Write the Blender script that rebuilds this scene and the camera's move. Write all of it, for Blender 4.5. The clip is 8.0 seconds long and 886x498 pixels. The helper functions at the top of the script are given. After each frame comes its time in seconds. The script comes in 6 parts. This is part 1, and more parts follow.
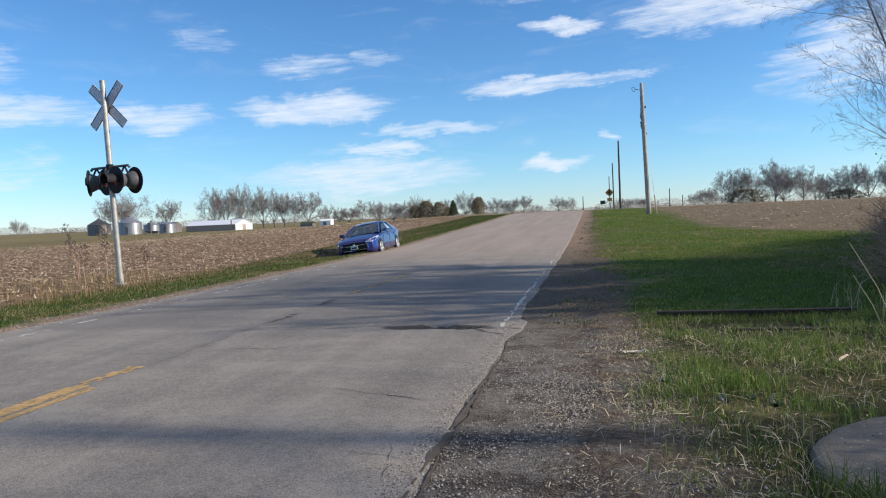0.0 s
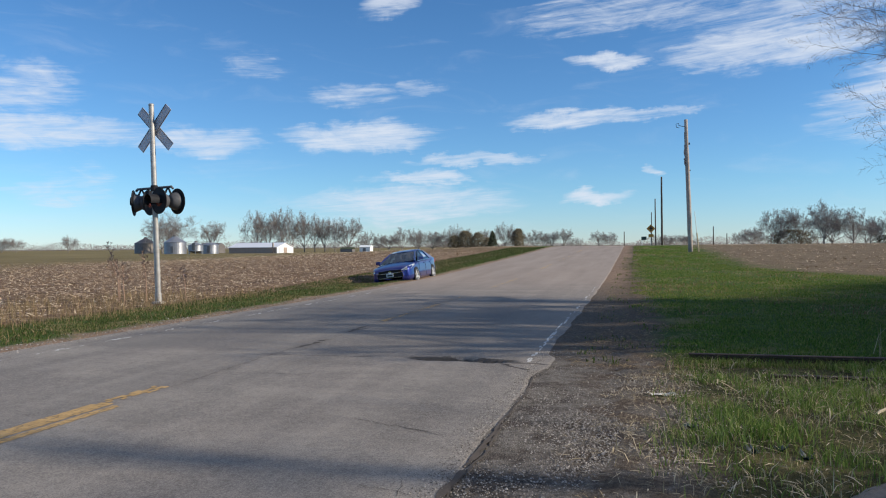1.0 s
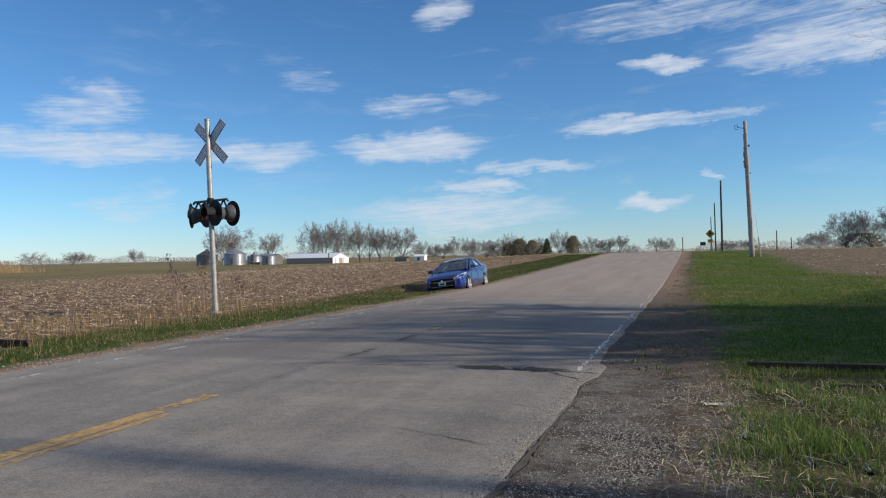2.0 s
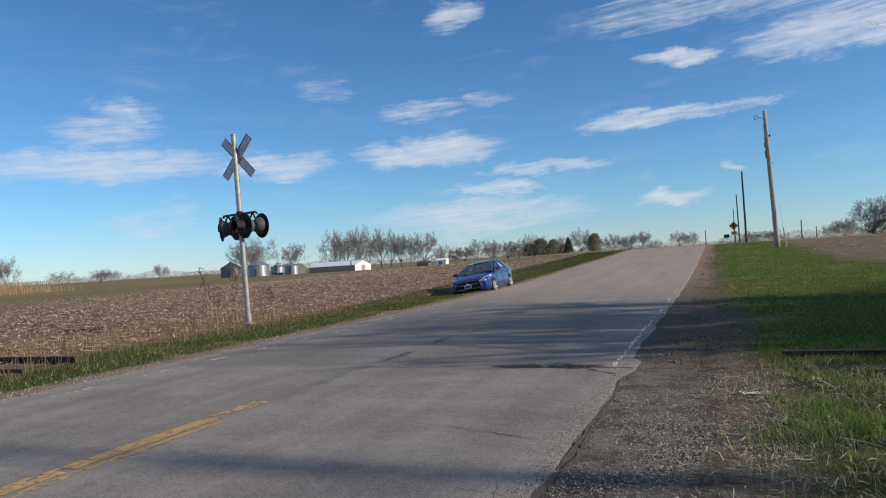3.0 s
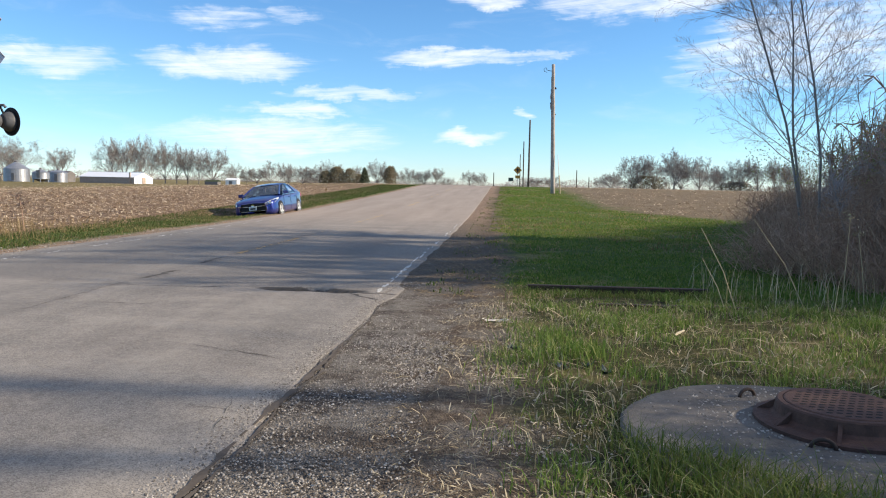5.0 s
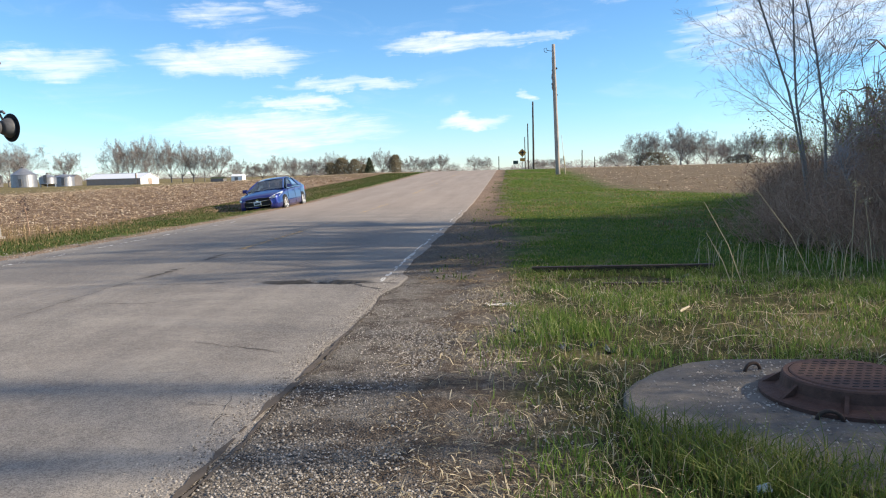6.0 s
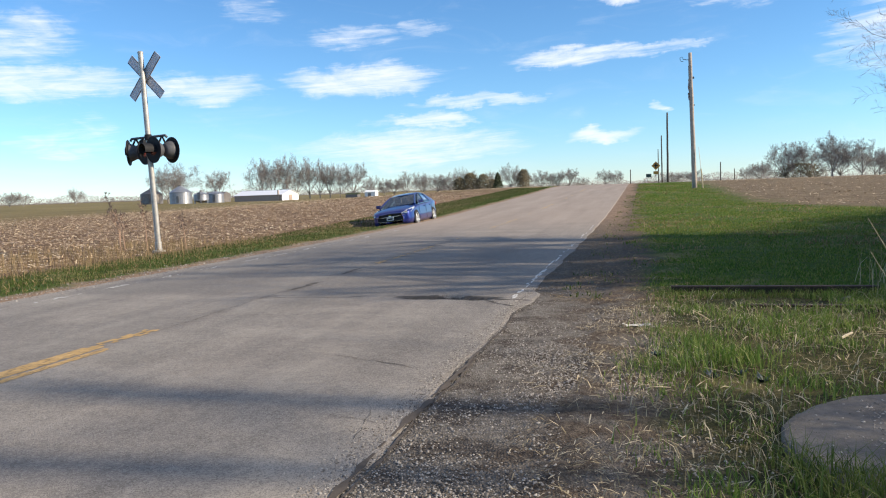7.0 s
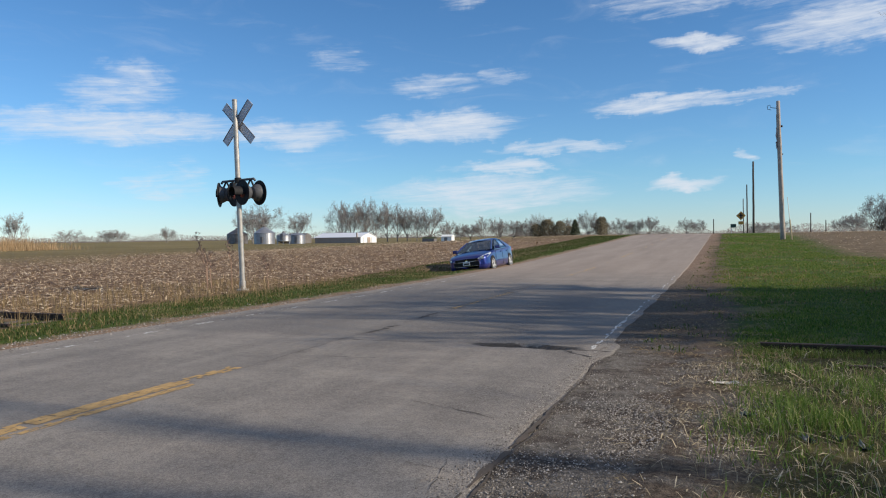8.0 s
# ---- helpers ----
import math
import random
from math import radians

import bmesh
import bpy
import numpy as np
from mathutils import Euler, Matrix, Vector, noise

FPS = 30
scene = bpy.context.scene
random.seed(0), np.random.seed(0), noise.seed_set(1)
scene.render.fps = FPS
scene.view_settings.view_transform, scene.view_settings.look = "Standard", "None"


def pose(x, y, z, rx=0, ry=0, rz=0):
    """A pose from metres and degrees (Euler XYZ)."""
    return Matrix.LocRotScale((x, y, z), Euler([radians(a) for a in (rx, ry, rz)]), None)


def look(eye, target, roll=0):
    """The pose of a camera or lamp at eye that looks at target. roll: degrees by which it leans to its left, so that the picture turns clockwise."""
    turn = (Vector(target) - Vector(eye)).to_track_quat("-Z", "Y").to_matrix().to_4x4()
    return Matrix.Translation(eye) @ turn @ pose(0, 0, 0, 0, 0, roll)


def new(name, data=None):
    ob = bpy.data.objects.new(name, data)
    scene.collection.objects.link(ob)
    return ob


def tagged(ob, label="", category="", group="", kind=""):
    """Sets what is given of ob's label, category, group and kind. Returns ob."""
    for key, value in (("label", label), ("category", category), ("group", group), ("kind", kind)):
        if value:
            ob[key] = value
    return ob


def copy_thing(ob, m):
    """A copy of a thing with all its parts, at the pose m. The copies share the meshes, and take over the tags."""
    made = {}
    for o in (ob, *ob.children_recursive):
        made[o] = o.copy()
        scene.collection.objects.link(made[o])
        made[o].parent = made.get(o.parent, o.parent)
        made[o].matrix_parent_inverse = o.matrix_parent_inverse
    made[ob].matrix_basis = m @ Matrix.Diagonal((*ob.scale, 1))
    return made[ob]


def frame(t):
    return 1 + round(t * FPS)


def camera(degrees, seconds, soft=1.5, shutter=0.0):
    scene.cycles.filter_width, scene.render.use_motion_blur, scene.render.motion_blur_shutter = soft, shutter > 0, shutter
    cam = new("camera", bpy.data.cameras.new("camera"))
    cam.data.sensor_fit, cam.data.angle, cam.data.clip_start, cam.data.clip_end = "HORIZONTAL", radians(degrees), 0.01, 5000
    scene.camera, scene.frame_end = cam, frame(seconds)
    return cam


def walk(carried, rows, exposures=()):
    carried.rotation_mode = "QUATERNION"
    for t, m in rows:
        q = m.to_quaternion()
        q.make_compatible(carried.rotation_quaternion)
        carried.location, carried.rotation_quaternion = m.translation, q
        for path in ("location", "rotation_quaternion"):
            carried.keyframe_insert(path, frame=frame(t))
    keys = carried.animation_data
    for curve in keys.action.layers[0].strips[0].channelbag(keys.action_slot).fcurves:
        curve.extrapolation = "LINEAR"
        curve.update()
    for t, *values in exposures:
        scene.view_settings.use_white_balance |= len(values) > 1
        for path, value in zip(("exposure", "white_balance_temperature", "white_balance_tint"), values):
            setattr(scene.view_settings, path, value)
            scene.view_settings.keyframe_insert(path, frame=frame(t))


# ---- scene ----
cam = camera(63.2, 8.0, soft=1.1)
PATH = [
    (0, (-0.445, 0.073, 1.392), (-0.858, 2.028, 1.3), -2.5),
    (0.5, (-0.422, 0.044, 1.395), (-0.864, 1.994, 1.339), -3.0),
    (1, (-0.339, 0.149, 1.407), (-0.855, 2.081, 1.4), -0.5),
    (1.5, (-0.254, 0.227, 1.394), (-0.877, 2.128, 1.401), -0.7),
    (1.7, (-0.254, 0.25, 1.392), (-0.895, 2.145, 1.403), -0.7),
    (2.8, (-0.332, 0.072, 1.399), (-1.053, 1.937, 1.435), -3.0),
    (3, (-0.338, -0.02, 1.401), (-1.051, 1.849, 1.432), -3.5),
    (3.5, (-0.288, -0.101, 1.377), (-0.698, 1.856, 1.372), -0.3),
    (4, (-0.263, -0.07, 1.37), (-0.412, 1.919, 1.226), 0.5),
    (4.5, (-0.192, -0.013, 1.353), (-0.353, 1.974, 1.191), 0.8),
    (4.7, (-0.13, 0.009, 1.352), (-0.293, 1.995, 1.184), 1.3),
    (5.8, (0.027, 0.05, 1.353), (-0.173, 2.029, 1.145), -0.4),
    (6, (0.029, 0.092, 1.342), (-0.162, 2.072, 1.127), -1.5),
    (6.5, (0.011, 0.096, 1.349), (-0.244, 2.067, 1.128), -1.6),
    (7, (-0.039, 0.126, 1.364), (-0.576, 2.046, 1.2), -2.0),
    (7.5, (-0.052, 0.138, 1.376), (-0.761, 2.006, 1.283), -1.2),
    (8, (-0.079, 0.123, 1.38), (-0.812, 1.983, 1.346), -0.8),
]
EXPOSURES = [(0.0, 0.27, 6250, 10), (0.6, 0.18, 6250, 10), (1.0, 0.06, 6250, 10), (1.5, -0.03, 6250, 10), (3.0, -0.12, 6250, 10), (3.5, -0.08, 6270, 10), (4.0, 0.25, 6450, 10), (4.5, 0.50, 6620, 10), (6.0, 0.65, 6680, 10), (6.5, 0.68, 6700, 10), (7.0, 0.53, 6640, 10), (7.5, 0.24, 6520, 10), (8.0, 0.04, 6430, 10)]
walk(cam, [(t, look(eye, target, roll)) for t, eye, target, roll in PATH], EXPOSURES)


# ---- light ----
SUN_AZ, SUN_EL = 86.5, 27.0          # degrees: azimuth from +y towards +x, and height
sun_dir = Vector((math.sin(radians(SUN_AZ)) * math.cos(radians(SUN_EL)), math.cos(radians(SUN_AZ)) * math.cos(radians(SUN_EL)), math.sin(radians(SUN_EL))))
sun = new("sun", bpy.data.lights.new("sun", "SUN"))
sun.data.energy, sun.data.angle, sun.data.color = 5.0, radians(0.7), (1.0, 0.87, 0.68)
sun.matrix_world = look((0, 0, 60), Vector((0, 0, 60)) - sun_dir)


class Tree:
    """Short-hand for a node tree."""

    def __init__(self, tree):
        self.t = tree

    def node(self, kind, ins=None, **props):
        n = self.t.nodes.new(kind)
        for k, v in props.items():
            setattr(n, k, v)
        for k, v in (ins or {}).items():
            if isinstance(v, bpy.types.NodeSocket):
                self.t.links.new(v, n.inputs[k])
            else:
                n.inputs[k].default_value = v
        return n

    def math(self, op, a, b=0.0, c=0.0, clamp=False):
        return self.node("ShaderNodeMath", {0: a, 1: b, 2: c}, operation=op, use_clamp=clamp).outputs[0]

    def step(self, v, lo, hi):
        return self.node("ShaderNodeMapRange", {"Value": v, "From Min": lo, "From Max": hi}, interpolation_type="SMOOTHSTEP").outputs[0]

    def noise(self, scale, detail=4.0, rough=0.55, vec=None, dist=0.0, out=0):
        ins = {"Scale": scale, "Detail": detail, "Roughness": rough, "Distortion": dist}
        if vec is not None:
            ins["Vector"] = vec
        return self.node("ShaderNodeTexNoise", ins).outputs[out]

    def mix(self, f, a, b):
        n = self.t.nodes.new("ShaderNodeMix")
        n.data_type = "RGBA"
        for k, v in ((0, f), (6, a), (7, b)):
            if isinstance(v, bpy.types.NodeSocket):
                self.t.links.new(v, n.inputs[k])
            else:
                n.inputs[k].default_value = (*v, 1.0) if isinstance(v, tuple) and len(v) == 3 else v
        return n.outputs[2]

    def ramp(self, v, *stops):
        n = self.t.nodes.new("ShaderNodeValToRGB")
        e = n.color_ramp.elements
        while len(e) < len(stops):
            e.new(0.5)
        for el, (p, c) in zip(e, stops):
            el.position, el.color = p, (*c, 1.0)
        self.t.links.new(v, n.inputs[0])
        return n.outputs[0]


# sky: blue with thin streaks of high cloud
world = bpy.data.worlds.new("sky")
world.use_nodes = True
scene.world = world
w = Tree(world.node_tree)
w.t.nodes.clear()
sky = w.node("ShaderNodeTexSky", sky_type="NISHITA", sun_disc=False, sun_elevation=radians(SUN_EL), sun_rotation=radians(SUN_AZ), altitude=200.0, air_density=1.0, dust_density=0.0, ozone_density=3.0)
coord = w.node("ShaderNodeTexCoord").outputs["Generated"]
sep = w.node("ShaderNodeSeparateXYZ", {0: coord})
az = w.math("MULTIPLY", w.math("ARCTAN2", sep.outputs[0], sep.outputs[1]), 57.296)
el = w.math("MULTIPLY", w.math("ARCSINE", sep.outputs[2]), 57.296)
CLOUDS = [
    (-46.0, 8.2, 10.5, 1.3, 0.9), (-45.3, 11.0, 4.0, 1.8, 0.7), (-21.1, 8.6, 6.6, 1.2, 1.0), (-18.0, 3.3, 8.0, 1.7, 0.85),
    (-22.2, 11.8, 3.4, 1.0, 0.6), (-5.0, 9.8, 5.6, 0.7, 0.9), (-3.0, 3.8, 3.0, 0.6, 1.0), (-16.7, 5.5, 4.0, 0.6, 0.9),
    (-12.2, 6.8, 5.4, 0.5, 0.8), (9.4, 14.0, 7.6, 1.5, 0.95), (11.5, 16.4, 8.5, 1.9, 0.62), (-1.9, 14.0, 2.6, 0.6, 1.0), (-33.1, 8.0, 3.6, 1.2, 0.85),
    (-42.2, 4.4, 3.2, 1.6, 0.45), (-17.5, 12.4, 2.3, 0.5, 0.45), (1.2, 5.8, 0.6, 0.45, 0.9), (-29.5, 13.8, 3.4, 0.9, 0.3),
    (1.7, 10.0, 3.3, 0.35, 0.6), (21.0, 10.2, 8.0, 3.2, 0.85), (-19.0, 18.7, 3.0, 1.1, 0.8), (-1.0, 17.6, 9.0, 1.6, 0.6),
]
warp = w.node("ShaderNodeCombineXYZ", {0: w.math("MULTIPLY", az, 0.16), 1: w.math("MULTIPLY", el, 0.62), 2: 0.0}).outputs[0]
n_big = w.math("SUBTRACT", w.noise(1.6, 6.0, 0.62, warp, 0.6), 0.5)
n_low = w.math("SUBTRACT", w.noise(0.7, 3.0, 0.5, warp, 0.3), 0.5)
az2 = w.math("ADD", az, w.math("MULTIPLY", n_low, 9.0))
n_row = w.math("SUBTRACT", w.noise(1.0, 4.0, 0.6, w.node("ShaderNodeCombineXYZ", {0: w.math("MULTIPLY", az, 0.33), 1: w.math("MULTIPLY", el, 0.33), 2: 4.0}).outputs[0], 0.4), 0.5)
el2 = w.math("ADD", el, w.math("ADD", w.math("MULTIPLY", n_big, 1.3), w.math("MULTIPLY", n_row, 1.7)))
cover = None
for a0, e0, wa, we, dens in CLOUDS:
    da = w.math("DIVIDE", w.math("SUBTRACT", az2, a0), wa * 1.05)
    de = w.math("DIVIDE", w.math("SUBTRACT", w.math("SUBTRACT", el2, e0), w.math("MULTIPLY", da, 0.2 * we)), we * 1.05)
    r2 = w.math("ADD", w.math("MULTIPLY", da, da), w.math("MULTIPLY", de, de))
    blob = w.math("MULTIPLY", w.step(r2, 1.5, 0.0), dens)
    cover = blob if cover is None else w.math("MAXIMUM", cover, blob)
streak = w.node("ShaderNodeCombineXYZ", {0: w.math("MULTIPLY", az, 0.07), 1: w.math("MULTIPLY_ADD", az, -0.07, w.math("MULTIPLY", el, 0.95)), 2: 1.5}).outputs[0]
wisp = w.math("SUBTRACT", w.noise(1.5, 9.0, 0.62, warp, 1.2), 0.5)
fil = w.math("SUBTRACT", w.noise(2.6, 8.0, 0.66, streak, 0.7), 0.5)
rag = w.math("MULTIPLY_ADD", wisp, 1.3, w.math("MULTIPLY", fil, 1.5))
cover = w.math("ADD", cover, w.math("MULTIPLY", w.step(cover, 0.0, 0.2), rag))
cover = w.math("MULTIPLY", w.step(cover, 0.0, 1.42), 0.9)
haze = w.step(w.noise(0.9, 6.0, 0.6, warp, 0.8), 0.50, 0.85)
# whiter cover above 20 degrees, unseen, added to take blue out of the shade
fill_veil = w.math("MULTIPLY_ADD", w.step(el, 20.0, 38.0), 0.45, 0.16)
cover = w.math("MAXIMUM", cover, w.math("MULTIPLY", haze, fill_veil), clamp=True)
# even white floor overhead, out of view, also pales the fill light
cover = w.math("MAXIMUM", cover, w.math("MULTIPLY", w.step(el, 22.0, 45.0), 0.3), clamp=True)
SKY_GAIN, CLOUD = 0.109, (6.6, 7.0, 7.6)
hue = w.node("ShaderNodeMix", {0: 1.0}, data_type="RGBA", blend_type="MULTIPLY")
w.t.links.new(sky.outputs[0], hue.inputs[6])
tint = w.ramp(w.math("DIVIDE", el, 30.0, clamp=True), (0.0, (0.73, 0.93, 1.27)), (0.16, (0.665, 0.955, 1.19)), (0.6, (0.575, 0.89, 1.13)), (1.0, (0.54, 0.84, 1.12)))
w.t.links.new(tint, hue.inputs[7])
skycol = w.mix(cover, hue.outputs[2], CLOUD)
bg = w.node("ShaderNodeBackground", {"Color": skycol, "Strength": SKY_GAIN})
w.t.links.new(bg.outputs[0], w.node("ShaderNodeOutputWorld").inputs[0])


# ---- materials ----
def material(name, base=(0.5, 0.5, 0.5), rough=0.7, metal=0.0, vary=0.25, scale=6.0, bump=0.0, bump_scale=40.0, spec=0.5, coat=0.0, rand=0.0):
    """A plain surface with two scales of variation."""
    m = bpy.data.materials.new(name)
    m.use_nodes = True
    g = Tree(m.node_tree)
    p = g.t.nodes["Principled BSDF"]
    vec = g.node("ShaderNodeTexCoord").outputs["Object"]
    f = g.math("MULTIPLY_ADD", g.noise(scale, 5.0, 0.6, vec), 0.65, g.math("MULTIPLY", g.noise(scale * 9, 3.0, 0.6, vec), 0.35))
    if rand:
        r = g.node("ShaderNodeNewGeometry").outputs["Random Per Island"]
        f = g.math("ADD", f, g.math("MULTIPLY", g.math("SUBTRACT", r, 0.5), rand))
    lo = tuple(max(0.0, c * (1 - vary)) for c in base)
    hi = tuple(min(1.0, c * (1 + vary)) for c in base)
    col = g.ramp(f, (0.3, lo), (0.7, hi))
    g.t.links.new(col, p.inputs["Base Color"])
    p.inputs["Roughness"].default_value, p.inputs["Metallic"].default_value = rough, metal
    p.inputs["Specular IOR Level"].default_value, p.inputs["Coat Weight"].default_value = spec, coat
    if bump:
        b = g.node("ShaderNodeBump", {"Strength": bump, "Distance": 0.01, "Height": g.noise(bump_scale, 4.0, 0.6, vec)})
        g.t.links.new(b.outputs[0], p.inputs["Normal"])
    return m


def ground_material():
    m = bpy.data.materials.new("ground_soil_grass")
    m.use_nodes = True
    g = Tree(m.node_tree)
    p = g.t.nodes["Principled BSDF"]
    vec = g.node("ShaderNodeTexCoord").outputs["Object"]
    s = g.node("ShaderNodeSeparateXYZ", {0: vec})
    x, y = s.outputs[0], s.outputs[1]
    n1 = g.math("SUBTRACT", g.noise(1.1, 5.0, 0.6, vec), 0.5)
    n2 = g.math("SUBTRACT", g.noise(0.16, 5.0, 0.6, vec), 0.5)
    fine = g.noise(22.0, 5.0, 0.65, vec)
    mid = g.noise(3.0, 5.0, 0.6, vec)
    wide = g.noise(0.05, 4.0, 0.55, vec)
    xn = g.math("ADD", g.math("MULTIPLY_ADD", n1, 1.7, x), g.math("MULTIPLY", n2, 2.2))
    cells = g.node("ShaderNodeTexVoronoi", {"Vector": vec, "Scale": 62.0})
    chip = g.node("ShaderNodeRGBToBW", {0: cells.outputs["Color"]}).outputs[0]
    chip = g.math("MULTIPLY", chip, g.step(cells.outputs["Distance"], 0.62, 0.2))
    gravel = g.mix(g.step(mid, 0.42, 0.62), g.ramp(fine, (0.3, (0.11, 0.095, 0.08)), (0.7, (0.27, 0.24, 0.205))), g.ramp(fine, (0.3, (0.05, 0.04, 0.033)), (0.7, (0.15, 0.125, 0.103))))
    gravel = g.mix(g.math("MULTIPLY", g.step(chip, 0.32, 0.7), g.math("MULTIPLY_ADD", g.step(mid, 0.62, 0.38), 0.4, 0.3)), gravel, (0.44, 0.40, 0.345))
    dirt = g.ramp(g.math("MULTIPLY_ADD", fine, 0.6, g.math("MULTIPLY", mid, 0.4)), (0.3, (0.16, 0.105, 0.072)), (0.7, (0.37, 0.265, 0.185)))
    thatch = g.ramp(g.math("MULTIPLY_ADD", fine, 0.6, g.math("MULTIPLY", mid, 0.4)), (0.35, (0.024, 0.022, 0.011)), (0.5, (0.058, 0.058, 0.021)), (0.68, (0.17, 0.14, 0.066)))
    green = g.ramp(g.math("MULTIPLY_ADD", fine, 0.5, g.math("MULTIPLY", mid, 0.5)), (0.3, (0.03, 0.06, 0.009)), (0.55, (0.075, 0.115, 0.018)), (0.75, (0.17, 0.17, 0.05)))
    # stubble field: straw litter on dark soil, in rows; duller and greener far off
    row = g.noise(1.0, 6.0, 0.7, g.node("ShaderNodeMapping", {"Vector": vec, "Scale": (0.9, 2.6, 1.0)}).outputs[0], 0.4)
    straw = g.ramp(g.math("MULTIPLY_ADD", row, 0.6, g.math("MULTIPLY", fine, 0.4)), (0.42, (0.10, 0.06, 0.04)), (0.54, (0.25, 0.165, 0.10)), (0.68, (0.46, 0.345, 0.215)))
    old = g.ramp(g.math("MULTIPLY_ADD", row, 0.4, g.math("MULTIPLY", wide, 0.6)), (0.35, (0.13, 0.105, 0.042)), (0.6, (0.225, 0.178, 0.082)))
    field_l = g.mix(g.step(g.math("ADD", y, g.math("MULTIPLY", n2, 60.0)), 55.0, 100.0), straw, old)
    field_l = g.mix(g.math("MULTIPLY", g.step(g.math("ADD", x, g.math("MULTIPLY", n2, 50.0)), -30.0, -62.0), 0.85), field_l, old)
    bare = g.ramp(g.math("MULTIPLY_ADD", row, 0.7, g.math("MULTIPLY", fine, 0.3)), (0.4, (0.125, 0.09, 0.055)), (0.56, (0.215, 0.16, 0.10)), (0.7, (0.36, 0.29, 0.19)))
    # right side: shoulder, then grass, then field
    grass_r = g.mix(g.step(y, 9.3, 10.2), thatch, green)
    tan = g.step(g.noise(0.55, 5.0, 0.6, vec), 0.52, 0.64)
    grass_r = g.mix(g.math("MULTIPLY", tan, 0.6), grass_r, (0.25, 0.205, 0.095))
    shoulder = g.mix(g.step(g.math("MULTIPLY_ADD", n2, 8.0, y), 19.0, 30.0), g.mix(g.math("MULTIPLY", g.step(g.math("MULTIPLY_ADD", n1, 3.0, y), 8.6, 10.5), 0.6), gravel, g.ramp(g.math("MULTIPLY_ADD", fine, 0.5, g.math("MULTIPLY", mid, 0.5)), (0.36, (0.05, 0.036, 0.026)), (0.5, (0.105, 0.078, 0.056)), (0.66, (0.25, 0.195, 0.135)))), dirt)
    col = g.mix(g.step(g.math("ADD", xn, g.math("MULTIPLY", g.step(y, 14.0, 40.0), 0.6)), -0.25, 0.35), shoulder, grass_r)
    fx = g.math("ADD", x, g.math("MULTIPLY", g.step(y, 26.0, 40.0), 5.6))
    fr = g.math("MULTIPLY", g.step(g.math("ADD", g.math("MULTIPLY_ADD", n1, 3.0, fx), g.math("MULTIPLY", n2, 5.0)), 9.4, 12.2), g.step(g.math("MULTIPLY_ADD", n1, 4.0, y), 25.0, 30.0))
    soil = g.ramp(g.math("MULTIPLY_ADD", fine, 0.6, g.math("MULTIPLY", mid, 0.4)), (0.36, (0.055, 0.038, 0.027)), (0.5, (0.11, 0.08, 0.056)), (0.66, (0.24, 0.18, 0.125)))
    strip = g.math("MULTIPLY", g.step(xn, -1.15, -0.45), g.math("MULTIPLY", g.step(xn, 0.3, -0.1), g.step(x, -1.45, -1.2)))
    col = g.mix(g.math("MULTIPLY", strip, g.math("MULTIPLY_ADD", g.step(mid, 0.4, 0.6), 0.5, 0.35)), col, soil)
    col = g.mix(fr, col, bare)
    # left side
    verge = g.mix(g.step(g.math("MULTIPLY_ADD", n1, 1.3, x), -9.0, -9.5), dirt, g.mix(g.step(tan, 0.2, 0.9), green, (0.2, 0.18, 0.07)))
    edge = g.math("ADD", g.math("MULTIPLY_ADD", n1, 1.6, x), g.math("MULTIPLY", g.step(y, 14.0, 34.0), -1.2))
    left = g.mix(g.step(edge, -11.4, -12.0), verge, field_l)
    col = g.mix(g.step(x, -4.9, -5.1), col, left)
    g.t.links.new(col, p.inputs["Base Color"])
    p.inputs["Roughness"].default_value, p.inputs["Specular IOR Level"].default_value = 0.95, 0.15
    h = g.math("ADD", g.math("ADD", g.math("MULTIPLY", fine, 0.5), g.math("MULTIPLY", chip, 0.6)), g.noise(90.0, 3.0, 0.6, vec))
    b = g.node("ShaderNodeBump", {"Strength": 0.9, "Distance": 0.03, "Height": h})
    g.t.links.new(b.outputs[0], p.inputs["Normal"])
    return m


